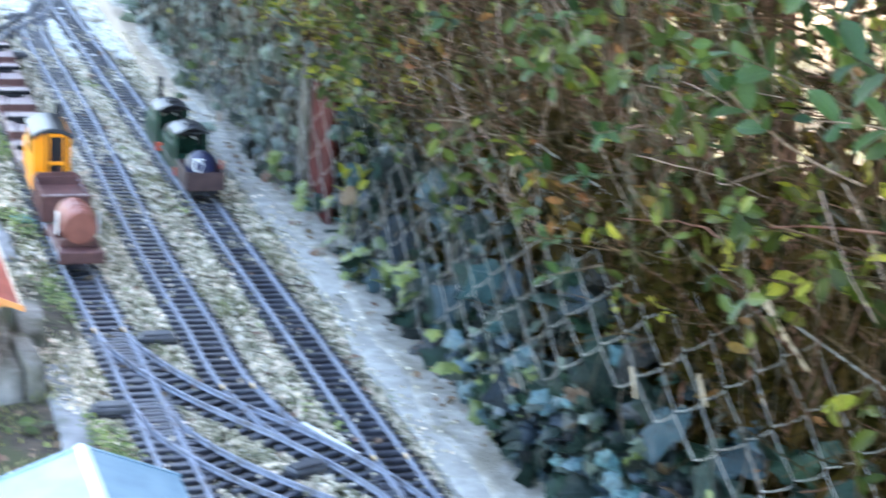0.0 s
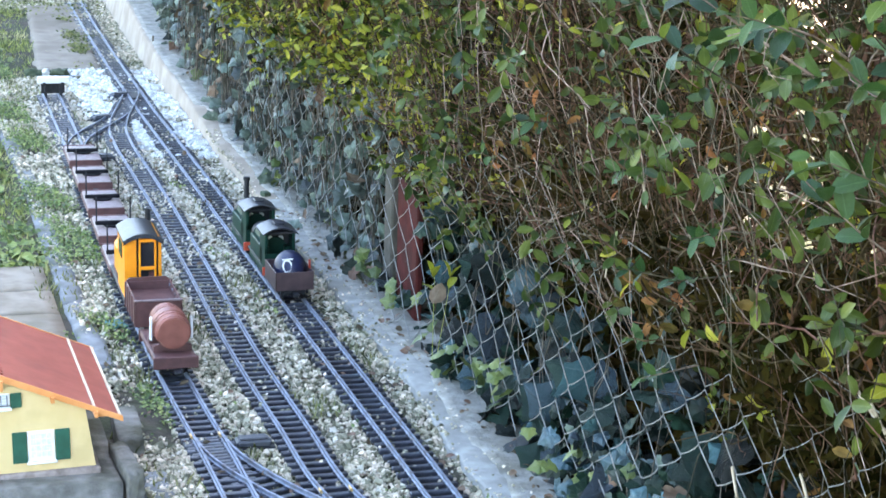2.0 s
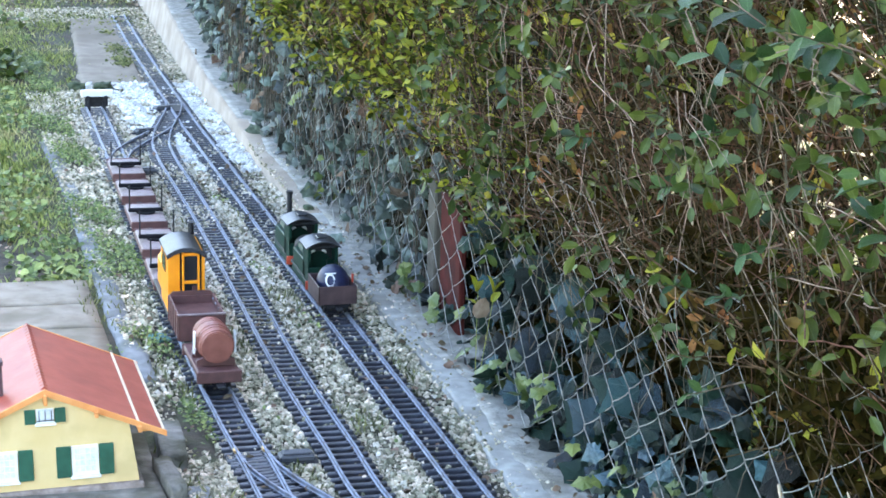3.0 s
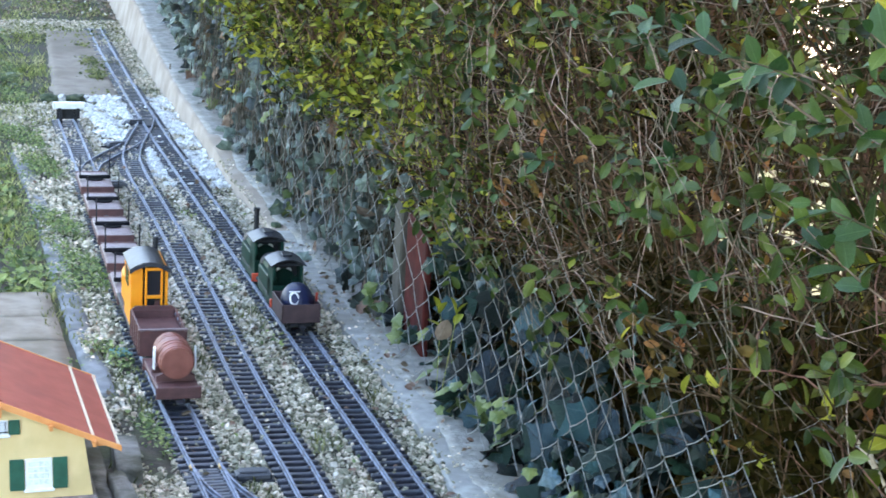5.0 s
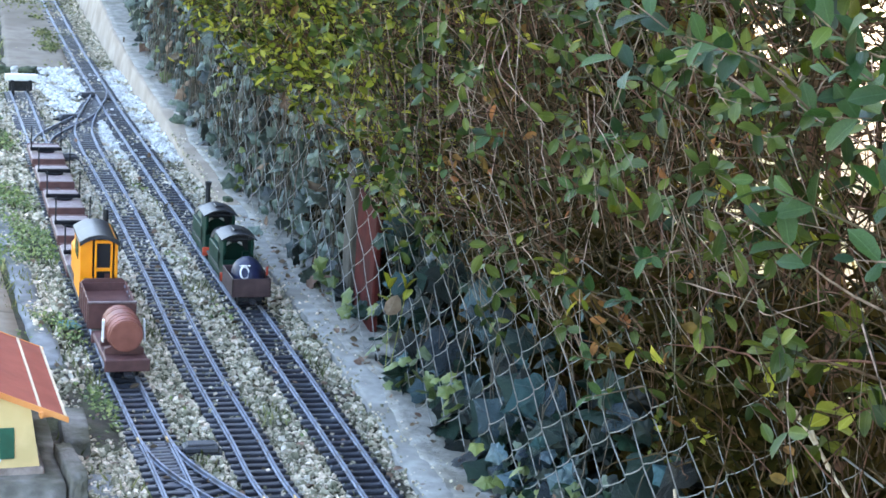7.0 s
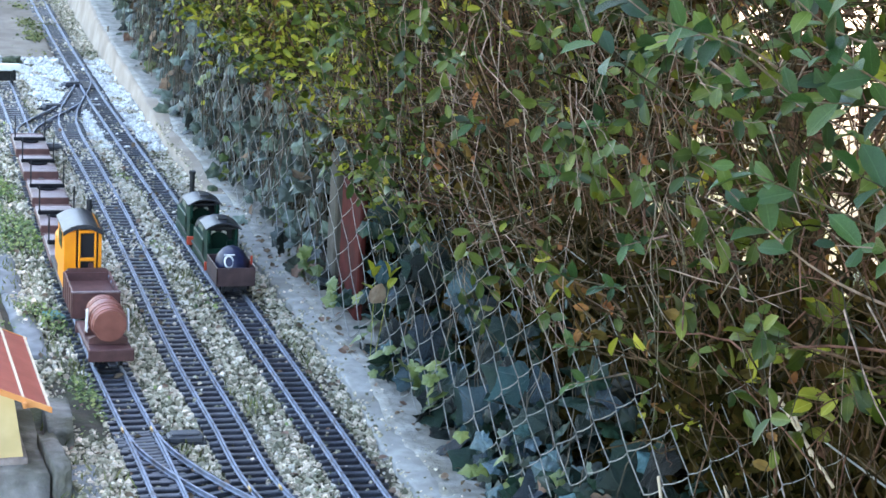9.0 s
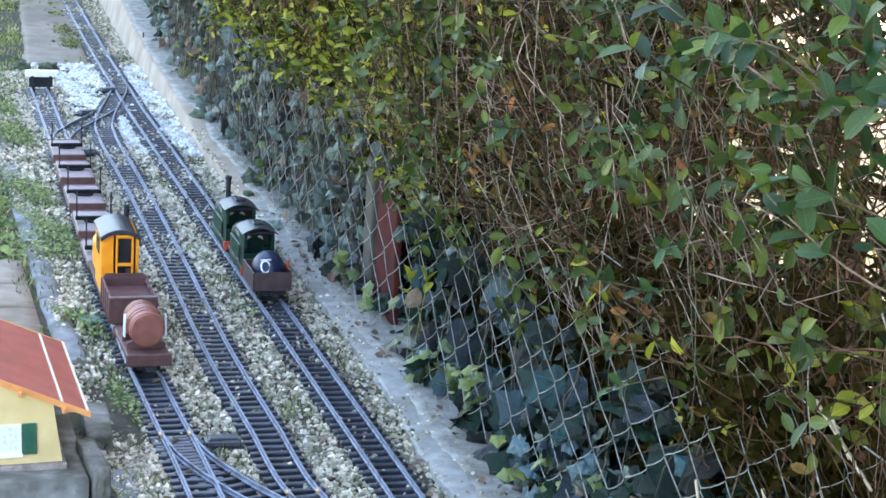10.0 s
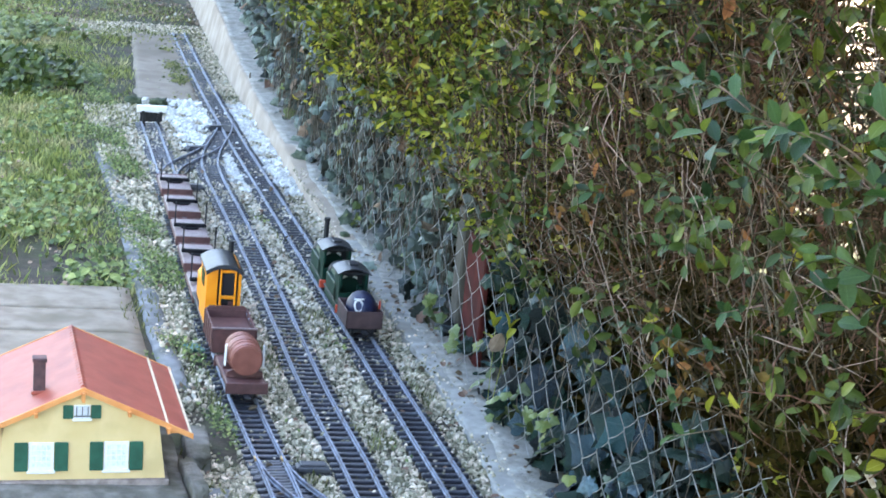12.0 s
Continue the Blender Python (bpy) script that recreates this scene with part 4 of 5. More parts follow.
pebble_thing("white_pebble", -0.205, 4.11, 0.0, (0.012, 0.015, 0.012), M["white_gravel"], "round white pebble behind the buffer stop", 8)
tagged(part("plastic_fragment", boxm((0, 0, 0), (0.034, 0.036, 0.006), 0.002), M["teal"], m=pose(-0.343, 1.26, -0.006, 8, 4, 25)), "teal plastic fragment lying beside the siding", "fragment")
tagged(part("wood_block", boxm((0, 0, 0), (0.02, 0.026, 0.022), 0.003), M["moss"], m=pose(0.142, 2.24, 0.006, 0, 0, 12)), "small dark wood block on the concrete footing", "block")

# ---- fence ----
FX = 0.205


def fence():
    th = thing("wire_fence", "galvanised chain-link fence grown through with ivy", "fence")
    a, b = 0.059, 0.038  # half widths of a mesh along and up
    n = 68
    for k in range(n):
        y = -1.1 + k * a
        # zigzag wire, hooked into its neighbours at the turns
        pts = []
        lift = 0.095 * max(0.0, min(1.0, (0.62 - y) / 0.3)) + 0.17 * max(0.0, min(1.0, (0.06 - y) / 0.4))  # the near stretch hangs clear of the ground
        for j in range(int(lift / b), 13):
            side = (-1) ** (j + k)
            yy = y + side * a * 0.5 + 0.004 * noise.noise((k * 0.7, j * 0.5, 0))
            zz = -0.005 + j * b + 0.006 * noise.noise((y * 2, j * 0.3, 5))
            xx = FX - 0.017 + side * 0.0015 * (-1) ** k + 0.018 * noise.noise((y * 1.3, zz * 2.5, 2)) + 0.012 * math.sin(zz * 5)
            pts.append((xx, yy, zz))
        # each turn is a short upright twist between two straight runs that bow a little
        fine = []
        for p, q in zip(pts, pts[1:]):
            p, q = np.array(p) + np.array([0, 0, 0.002]), np.array(q) - np.array([0, 0, 0.002])
            for u in (0.0, 0.3, 0.7, 1.0):
                fine.append(p + (q - p) * u + np.array([0, -0.006 * math.sin(math.pi * u) * (1 if q[1] < p[1] else -0.3), 0]))
        tubes("wire", [np.array(fine)], [0.001], M["wire"], th, 5)
    lines = [[(FX, y, z), (FX + 0.004, y + 0.35, z - 0.004), (FX, y + 0.7, z)] for y in np.arange(-1.1, 2.0, 0.7) for z in (0.45,)]
    tubes("tension_wire", lines, [0.0015] * len(lines), M["wire"], th, 5)
    return th


fence()
pst = thing("fence_post", "weathered grey post with a dull red board behind the wire", "fence post", m=pose(0.228, 1.35, 0))
part("post", boxm((0, 0, 0.12), (0.024, 0.06, 0.34), 0.004), M["post"], pst)
part("board", boxm((0.004, -0.115, 0.125), (0.014, 0.15, 0.26), 0.003), M["red_board"], pst, "dull red painted board")

# ---- hedge ----


def front(y, z):
    """How far the hedge's front stands out, by the place along it and the height."""
    f = 0.235 - 0.13 * np.clip((z - 0.24) / 0.22, 0, 1) - 0.05 * np.clip(-y, 0, 1)
    return f + 0.03 * np.sin(y * 3.1 + 1) * np.sin(z * 6 + 0.5 * y) + 0.02 * np.sin(y * 9 + z * 7)


def low_edge(y):
    """The height at which the twigs and leaves begin, over the ivy."""
    return 0.27 + 0.04 * np.sin(y * 4.3) - 0.05 * np.clip(-y + 0.1, 0, 1) + 0.02 * np.sin(y * 13) - 0.06 * np.clip(y - 1.4, 0, 1) + 0.09 * np.exp(-(((y - 1.2) / 0.28) ** 2))


LEAF = [(0, 0, 0), (0.15, 0.16, 0.055), (-0.15, 0.16, 0.055), (0, 0.22, -0.01), (0.245, 0.48, 0.085), (-0.245, 0.48, 0.085), (0, 0.5, -0.01), (0.20, 0.78, 0.035), (-0.20, 0.78, 0.035), (0, 0.8, -0.05), (0, 1.0, -0.11)]
LEAF_F = [(0, 1, 3), (0, 3, 2), (3, 1, 4, 6), (2, 3, 6, 5), (6, 4, 7, 9), (5, 6, 9, 8), (9, 7, 10), (8, 9, 10)]

# the same leaf with fewer corners, for the mass inside and on top
PLAIN = [(0, 0, 0), (0.24, 0.48, 0.09), (0, 1.0, -0.1), (-0.24, 0.48, 0.09)]
PLAIN_F = [(0, 1, 2), (0, 2, 3)]


def ivy_form():
    """A five-lobed leaf, ribs raised and lobes curling down, in two rings about its middle."""
    half = [(0.14, -0.06), (0.34, -0.06), (0.48, 0.06), (0.44, 0.19), (0.46, 0.33), (0.57, 0.48), (0.42, 0.58), (0.28, 0.69), (0.14, 0.87)]
    rim = [(0, 0.05)] + half + [(0, 1.04)] + [(-x, y) for x, y in half[::-1]]
    ribs = {3, 6, 10, 14, 17}
    def height(x, y, rib):
        d = x * x + (y - 0.3) ** 2
        return -0.42 * d + (0.05 if rib else -0.02)
    v = [(0, 0.3, 0.0)]
    for scale in (0.5, 1.0):
        for k, (x, y) in enumerate(rim):
            x, y = x * scale, 0.3 + (y - 0.3) * scale
            v.append((x, y, height(x, y, k in ribs) * (1 if scale > 0.6 else 0.8)))
    m = len(rim)
    f = [(0, 1 + k, 1 + (k + 1) % m) for k in range(m)] + [(1 + k, 1 + m + k, 1 + m + (k + 1) % m, 1 + (k + 1) % m) for k in range(m)]
    return v, f


IVY, IVY_F = ivy_form()

hedge = thing("hedge", "dense unclipped privet hedge with bare grey twigs and green leaves", "hedge")


def stuff(ob):
    return tagged(ob, kind="stuff")


def ease(v):
    v = np.clip(v, 0, 1)
    return v * v * (3 - 2 * v)


def leafy(y, z):
    """How thick the leaves hang: full along the far stretch and the top, thin where the twigs show."""
    w = 0.06 + 0.80 * ease((y - 0.50) / 0.5) + 0.5 * ease((z - 0.68) / 0.12) * ease((y + 0.5) / 0.4) + 0.12 * ease((-0.30 - y) / 0.25) * ease((z - 0.42) / 0.1)
    d = np.sin(y * 7.3 + z * 5.1 + 1.0) + np.sin(y * 13.7 - z * 11.3) + np.sin(z * 17 + y * 3) * 0.7
    return w * (1 + 0.25 * d)


def twigs(n, k=7):
    y = rng.uniform(-1.25, 3.3, n)
    z0 = rng.uniform(0.1, 1.2, n)
    x0 = front(y, z0) + rng.gamma(1.2, 0.07, n) + 0.03
    p = np.stack([x0, y, z0], 1)
    d = rng.normal(size=(n, 3)) * np.array([0.5, 0.9, 0.7]) + np.array([-0.5, -0.15, 0.35])
    d /= np.linalg.norm(d, axis=1)[:, None]
    L = rng.uniform(0.08, 0.36, n)
    line = [p]
    for j in range(k - 1):
        d = d + rng.normal(size=(n, 3)) * 0.2 + np.array([0, 0, 0.02])
        d /= np.linalg.norm(d, axis=1)[:, None]
        p = p + d * (L / (k - 1))[:, None]
        line.append(p)
    line = np.stack(line, 1)
    tip = line[:, -1]
    ok = (line[:, :, 2].min(1) > low_edge(tip[:, 1]) - 0.06) & (line[:, :, 0].min(1) > front(tip[:, 1], tip[:, 2]) - 0.05)
    ok &= rng.uniform(size=n) < 0.35 + 0.65 * ease((tip[:, 2] - 0.33) / 0.15) * (0.62 + 0.38 * ease((tip[:, 1] - 0.3) / 0.4))
    ok &= rng.uniform(size=n) < 1 - 0.8 * ease((-0.1 - tip[:, 1]) / 0.25) * ease((0.62 - tip[:, 2]) / 0.16)
    return line[ok]


def oriented(axis, normal, size):
    """Turn matrices with the shape's y along axis and its z near normal."""
    axis = axis / np.linalg.norm(axis, axis=1)[:, None]
    x = np.cross(axis, normal)
    x /= np.linalg.norm(x, axis=1)[:, None] + 1e-9
    return np.stack([x, axis, np.cross(x, axis)], -1) * np.asarray(size).reshape(-1, 1, 1)


def pairs(lines, count, small, large):
    """Leaves in opposite pairs up the last part of each shoot, each pair turned across the one below, with one at the tip."""
    P, A, N, S = [], [], [], []
    for line in lines:
        k = len(line) - 1
        q = rng.uniform(0, math.pi)
        for j in range(count):
            u = k * (1 - 0.13 * j) - 1e-3
            i = max(0, min(k - 1, int(u)))
            p = line[i] + (line[i + 1] - line[i]) * (u - i)
            along = (line[i + 1] - line[i]) / (np.linalg.norm(line[i + 1] - line[i]) + 1e-9)
            side = np.cross(along, (0.2, 0.1, 1.0))
            side /= np.linalg.norm(side) + 1e-9
            over = np.cross(side, along)
            q += math.pi / 2 + rng.normal(0, 0.25)
            out = math.cos(q) * side + math.sin(q) * over
            for way in ((out, -out) if j else (out * 0.3,)):
                P.append(p)
                A.append(way + along * rng.uniform(0.5, 1.1) + rng.normal(0, 0.12, 3))
                N.append(along * 0.8 + np.array([-0.12, -0.15, 0.7]) + rng.normal(0, 0.45, 3))
                S.append(rng.uniform(small, large) * (1 if j else 0.75))
    return np.array(P), oriented(np.array(A), np.array(N), np.array(S))


tw = twigs(17500)
stuff(tubes("twig_tangle", tw, rng.uniform(0.0005, 0.0016, len(tw)) + 0.0012 * (rng.uniform(size=len(tw)) < 0.08), M["bark"], hedge))
tip = tw[:, -1]
grow = np.nonzero(rng.uniform(size=len(tw)) < leafy(tip[:, 1], tip[:, 2]))[0]
grow = np.repeat(grow, 6)
u = rng.uniform(0.35, 1.0, len(grow)) * (tw.shape[1] - 1.001)
i = u.astype(int)
fr = (u - i)[:, None]
P = tw[grow, i] * (1 - fr) + tw[grow, i + 1] * fr
along = tw[grow, i + 1] - tw[grow, i]
along /= np.linalg.norm(along, axis=1)[:, None]
axis = along * 0.7 + rng.normal(size=P.shape) * 0.5 + np.array([-0.25, -0.2, 0.0])
normal = rng.normal(size=P.shape) * 0.6 + np.array([-0.3, -0.35, 0.85])
size = rng.uniform(0.012, 0.026, len(P)) * (1 + 0.5 * ease((-0.35 - P[:, 1]) / 0.4))
T = oriented(axis, normal, size)
T = T * rng.uniform(0.75, 1.2, (len(P), 1, 3))
young = rng.uniform(size=len(P)) < 0.20 + 0.5 * ease((P[:, 1] - 0.4) / 0.6)
stuff(spread("leaves", LEAF, LEAF_F, T[~young], P[~young], M["leaf"], hedge, smooth=True))
stuff(spread("young_leaves", LEAF, LEAF_F, T[young], P[young], M["leaf_young"], hedge, smooth=True))
# upright stems from the ground
ns = 110
ys = rng.uniform(-1.3, 4.5, ns)
xs = 0.34 + rng.uniform(0, 0.3, ns)
stem = []
for k in range(9):
    z = -0.03 + k * 0.26
    stem.append(np.stack([xs + 0.05 * np.sin(k * 0.9 + xs * 40) - 0.01 * k, ys + 0.06 * np.sin(k * 0.7 + ys * 31), np.full(ns, z)], 1))
stuff(tubes("stem_thicket", np.stack(stem, 1), rng.uniform(0.004, 0.011, ns), M["bark"], hedge, 5))
# the mass deeper in, coloured dark for shade; the top; the far stretch
n = 40000
P = np.stack([rng.uniform(0.42, 1.0, n), rng.uniform(-2.5, 8.5, n), rng.uniform(0.0, 1.6, n)], 1)
# an open end, where daylight comes through from behind
s = P[:, 1] - 2.2 * (P[:, 0] - 0.2)
thin = (s < -0.38) & (P[:, 2] > 0.3) & (P[:, 2] < 1.25) & (rng.uniform(size=n) < 0.68 + 0.45 * np.sin(s * 9 + P[:, 2] * 7))
P = P[~thin]
P = P[(P[:, 2] < 1.02) | (rng.uniform(size=len(P)) < 0.42)]
# extra leaves added to keep sun flecks off the ballast
low = np.stack([rng.uniform(0.5, 1.0, 9000), rng.uniform(-0.3, 8.5, 9000), rng.uniform(0.4, 1.0, 9000)], 1)
P = np.concatenate([P, low[low[:, 1] - 2.2 * (low[:, 0] - 0.2) > -0.38]])
stuff(spread("inner_leaves", PLAIN, PLAIN_F, turns_from(rng, len(P), rng.uniform(0.045, 0.085, len(P)), (-0.5, -0.5, 0.6), 1.0), P, M["inner_shade"], hedge))
# dark leaves packed low behind the fence: shade drawn as colour
n = 12000
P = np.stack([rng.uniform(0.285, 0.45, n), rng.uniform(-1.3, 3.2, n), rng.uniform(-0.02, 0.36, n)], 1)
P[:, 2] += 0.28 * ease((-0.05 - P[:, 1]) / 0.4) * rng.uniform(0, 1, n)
stuff(spread("shade_leaves", PLAIN, PLAIN_F, turns_from(rng, n, rng.uniform(0.03, 0.06, n), (-0.5, -0.5, 0.6), 1.0), P, M["inner_shade"], hedge))
# near-black leaves behind the front twigs, so the gaps look shaded
n = 2600
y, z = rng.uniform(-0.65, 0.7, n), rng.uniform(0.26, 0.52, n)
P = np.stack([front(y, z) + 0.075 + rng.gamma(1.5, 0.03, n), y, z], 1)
stuff(spread("dark_leaves", PLAIN, PLAIN_F, turns_from(rng, n, rng.uniform(0.016, 0.032, n), (-0.5, -0.5, 0.5), 1.0), P, M["inner_shade"], hedge))
# hedge top out of view, added thick enough to block the sun
n = 13000
P = np.stack([rng.uniform(0.5, 1.5, n), rng.uniform(-3.5, 11.5, n), rng.uniform(1.15, 1.6, n)], 1)
top = np.stack([rng.uniform(0.6, 1.6, 3 * n), rng.uniform(-3.5, 11.5, 3 * n), rng.uniform(1.6, 2.6, 3 * n)], 1)
P = np.concatenate([P, top])
s = P[:, 1] - 2.2 * (P[:, 0] - 0.2)
P = P[~((s < -0.38) & (P[:, 2] < 1.5) & (rng.uniform(size=len(P)) < 0.75))]
n = len(P)
stuff(spread("upper_leaves", PLAIN, PLAIN_F, turns_from(rng, n, rng.uniform(0.085, 0.14, n), (0.5, 0.3, 0.8), 1.0), P, M["leaf"], hedge))
n = 12000
y = rng.uniform(3.1, 9.5, n)
z = rng.uniform(0.2, 1.8, n)
P = np.stack([front(y, z) + 0.05 + rng.gamma(1.3, 0.08, n) + 0.055 * np.clip(y - 4.3, 0, 9), y, z], 1)
T = turns_from(rng, n, rng.uniform(0.022, 0.042, n), (-0.7, -0.75, 0.75), 0.8)
young = rng.uniform(size=n) < 0.35
stuff(spread("far_leaves", LEAF, LEAF_F, T[~young], P[~young], M["leaf"], hedge, smooth=True))
stuff(spread("far_young_leaves", LEAF, LEAF_F, T[young], P[young], M["leaf_young"], hedge, smooth=True))
# dead leaves caught among the twigs
n = 260
y = rng.uniform(-1.2, 2.4, n)
z = rng.uniform(0.25, 0.98, n)
P = np.stack([front(y, z) + rng.uniform(-0.01, 0.2, n), y, z], 1)
stuff(spread("dead_leaves", LEAF, LEAF_F, turns_from(rng, n, rng.uniform(0.012, 0.027, n), (-0.6, -0.6, 0.2), 0.9), P, M["dead"], hedge))
# long bare twigs that arch out of the hedge, some with a spray of leaves at the tip
n = 850
y = np.where(rng.uniform(size=n) < 0.7, rng.uniform(-0.75, 0.95, n), rng.uniform(-1.1, 2.6, n))
z = rng.uniform(0.34, 1.0, n)
z = np.where((y < -0.15) & (z < 0.58), z + 0.3, z)
p = np.stack([front(y, z) + rng.uniform(-0.01, 0.04, n), y, z], 1)
d = rng.normal(size=(n, 3)) * np.array([0.3, 0.55, 0.5]) + np.array([-0.2, -0.8, 0.08])
line = [p]
for j in range(6):
    d = d + rng.normal(size=(n, 3)) * 0.07 + np.array([0.02, 0, -0.03])
    d /= np.linalg.norm(d, axis=1)[:, None]
    p = p + d * rng.uniform(0.02, 0.05, n)[:, None]
    p[:, 0] = np.maximum(p[:, 0], front(p[:, 1], p[:, 2]) - 0.05)
    line.append(p)
line = np.stack(line, 1)
stuff(tubes("bare_twig", line, rng.uniform(0.0005, 0.0011, n), M["twig_pale"], hedge))
who = np.nonzero(rng.uniform(size=n) < 0.13 + 0.22 * ((y > 0.5) | (z > 0.75)))[0]
P, T = pairs(line[who], 4, 0.016, 0.031)
stuff(spread("leaf_sprays", LEAF, LEAF_F, T, P, M["leaf_spray"], hedge, smooth=True))
clumps = []
for k in range(15):
    cy, cz = rng.uniform(-0.7, 1.5), rng.uniform(0.42, 0.95)
    clumps.append(np.array([float(front(cy, cz)) + 0.02, cy, cz]) + rng.normal(size=(7, 3)) * np.array([0.012, 0.016, 0.02]))
P = np.concatenate(clumps)
stuff(spread("withered_clump", LEAF, LEAF_F, turns_from(rng, len(P), rng.uniform(0.016, 0.034, len(P)), (-0.7, -0.6, 0.1), 0.8), P, M["dead"], hedge))
# shoots with large leaves that stand out towards the open end
me = leaf_mesh("leaf", LEAF, LEAF_F, M["leaf_part"])
bright = me.copy()
bright.materials[0] = M["leaf_lime"]
SHOOTS = [(-0.64, 0.90), (-0.87, 0.92), (-0.93, 0.88), (-1.12, 0.91), (-1.20, 0.925), (-0.90, 0.84), (-1.06, 0.80), (-1.05, 0.775), (-1.23, 0.83), (-1.21, 0.77), (-1.21, 0.96), (-1.01, 0.91), (-1.10, 0.86), (-0.74, 0.86)]
shoots = []
for y, z in SHOOTS:
    tip = np.array([-0.055 + rng.normal(0, 0.03), y, z])
    root = tip + np.array([0.15, rng.uniform(-0.05, 0.10), -rng.uniform(0.03, 0.10)])
    bow = np.array([0.0, 0.0, 0.02 * rng.uniform(-1, 1)])
    shoots.append([root + (tip - root) * u + bow * math.sin(math.pi * u) for u in np.linspace(0, 1, 7)])
for cy, cz in ((-0.41, 0.39), (-0.35, 0.51), (-0.04, 0.43), (-0.27, 0.61), (0.25, 0.53), (-0.04, 0.63), (-0.59, 0.56), (-0.25, 0.39), (-0.39, 0.70), (-0.64, 0.62), (-0.15, 0.84), (-0.50, 0.80)):
    tip = np.array([float(front(cy, cz)) - 0.035, cy, cz])
    root = tip + np.array([0.09, rng.uniform(0.02, 0.10), -rng.uniform(0.0, 0.05)])
    shoots.append([root + (tip - root) * u for u in np.linspace(0, 1, 7)])
shoots = np.array(shoots)
stuff(tubes("leafy_shoot", shoots, np.full(len(shoots), 0.0014), M["twig_pale"], hedge, 5))
for group, small, large in ((shoots[:len(SHOOTS)], 0.022, 0.042), (shoots[len(SHOOTS):], 0.016, 0.028)):
    P, T = pairs(group, 4, small, large)
    for k, (p, t) in enumerate(zip(P, T)):
        lf = new("leaf", bright if k % 11 == 5 else me)
        lf.parent = hedge
        lf.matrix_local = Matrix(np.block([[t, p[:, None]], [np.zeros((1, 3)), np.ones((1, 1))]]).tolist())

# ---- ivy ----
ivy = thing("ivy", "dark green ivy climbing through the wire fence", "ivy")


def ivy_top(y):
    return 0.30 + 0.12 * np.clip((y - 0.9) / 1.2, 0, 1.2) + 0.05 * np.sin(y * 5 + 1) + 0.03 * np.clip(-y, 0, 1)


n = 9500
y = -1.3 + 10.3 * rng.uniform(0, 1, n) ** 1.25
z = rng.uniform(-0.01, 0.75, n)
keep = z < ivy_top(y)
y, z = y[keep], z[keep]
x = FX + 0.016 + 0.012 * (z > 0.07) + rng.gamma(1.5, 0.03, len(y)) - 0.05 * np.exp(-((z / 0.05) ** 2)) * rng.uniform(0, 1, len(y))
x = x + 0.010 * np.clip(y - 3, 0, 1.3) + 0.055 * np.clip(y - 4.3, 0, 9) - 0.03 * ease((y - 1.42) / 0.1) - 0.03 * ease((-0.30 - y) / 0.15)
P = np.stack([x, y, z], 1)
P = P[~((P[:, 1] > 1.17) & (P[:, 1] < 1.40) & (P[:, 2] > 0.07) & (P[:, 0] < 0.3))]
P = P[rng.uniform(size=len(P)) > 0.62 * ease((P[:, 2] - 0.07) / 0.1) * (P[:, 1] < 0.85)]
T = turns_from(rng, len(P), rng.uniform(0.02, 0.047, len(P)), (-0.75, -0.5, 0.55), 0.9)
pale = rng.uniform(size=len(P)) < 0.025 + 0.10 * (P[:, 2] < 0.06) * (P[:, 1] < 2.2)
# the near stretch takes the shaded copy, the far stretch the lit one
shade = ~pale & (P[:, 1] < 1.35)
lit = ~pale & ~shade
dry = lit & (rng.uniform(size=len(P)) < 0.07)
lit &= ~dry
stuff(spread("ivy_leaves", IVY, IVY_F, T[lit], P[lit], M["ivy"], ivy, smooth=True))
stuff(spread("dry_ivy_leaves", IVY, IVY_F, T[dry], P[dry], M["withered"], ivy, smooth=True))
# part of the near leaves get the painted sky-blue sheen
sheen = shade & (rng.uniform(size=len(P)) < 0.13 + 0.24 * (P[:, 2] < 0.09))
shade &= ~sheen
stuff(spread("shaded_ivy_leaves", IVY, IVY_F, T[shade], P[shade], M["ivy_shade"], ivy, smooth=True))
stuff(spread("glossy_ivy_leaves", IVY, IVY_F, T[sheen], P[sheen], M["ivy_sky_sheen"], ivy, smooth=True))
# smaller leaves crowding over the foot of the near stretch, where the wire has lifted
near = np.random.default_rng(31)
n = 620
foot_y = near.uniform(-0.95, 0.26, n)
foot_z = 0.16 * near.uniform(0, 1, n) ** 1.2
foot = np.stack([FX + near.uniform(-0.028, 0.02, n) + 0.12 * foot_z, foot_y, foot_z + 0.004], 1)
facing = turns_from(near, n, near.uniform(0.016, 0.038, n), (-0.65, -0.5, 0.7), 1.0)
# lit, shaded and sky-tinted copies dealt out at random
pick = near.uniform(size=n)
for name, lo, hi, key in (("small_glossy_ivy_leaves", 0, 0.34, "ivy_sky_sheen"), ("small_dark_ivy_leaves", 0.34, 0.72, "ivy_shade"), ("small_green_ivy_leaves", 0.72, 0.94, "ivy"), ("small_pale_ivy_leaves", 0.94, 0.98, "ivy_pale"), ("small_dry_ivy_leaves", 0.98, 1, "withered")):
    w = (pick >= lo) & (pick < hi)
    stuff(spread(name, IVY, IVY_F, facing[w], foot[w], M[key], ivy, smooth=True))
# young pale shoots at the foot of the fence
tufts = []
for cy, cz, k in ((0.53, 0.07, 16), (0.76, 0.04, 9), (1.45, 0.05, 12), (1.2, 0.03, 7), (0.15, 0.06, 9), (2.3, 0.06, 8)):
    tufts.append(np.array([FX - 0.02, cy, cz]) + rng.normal(size=(k, 3)) * np.array([0.012, 0.035, 0.028]))
tufts = np.concatenate(tufts)
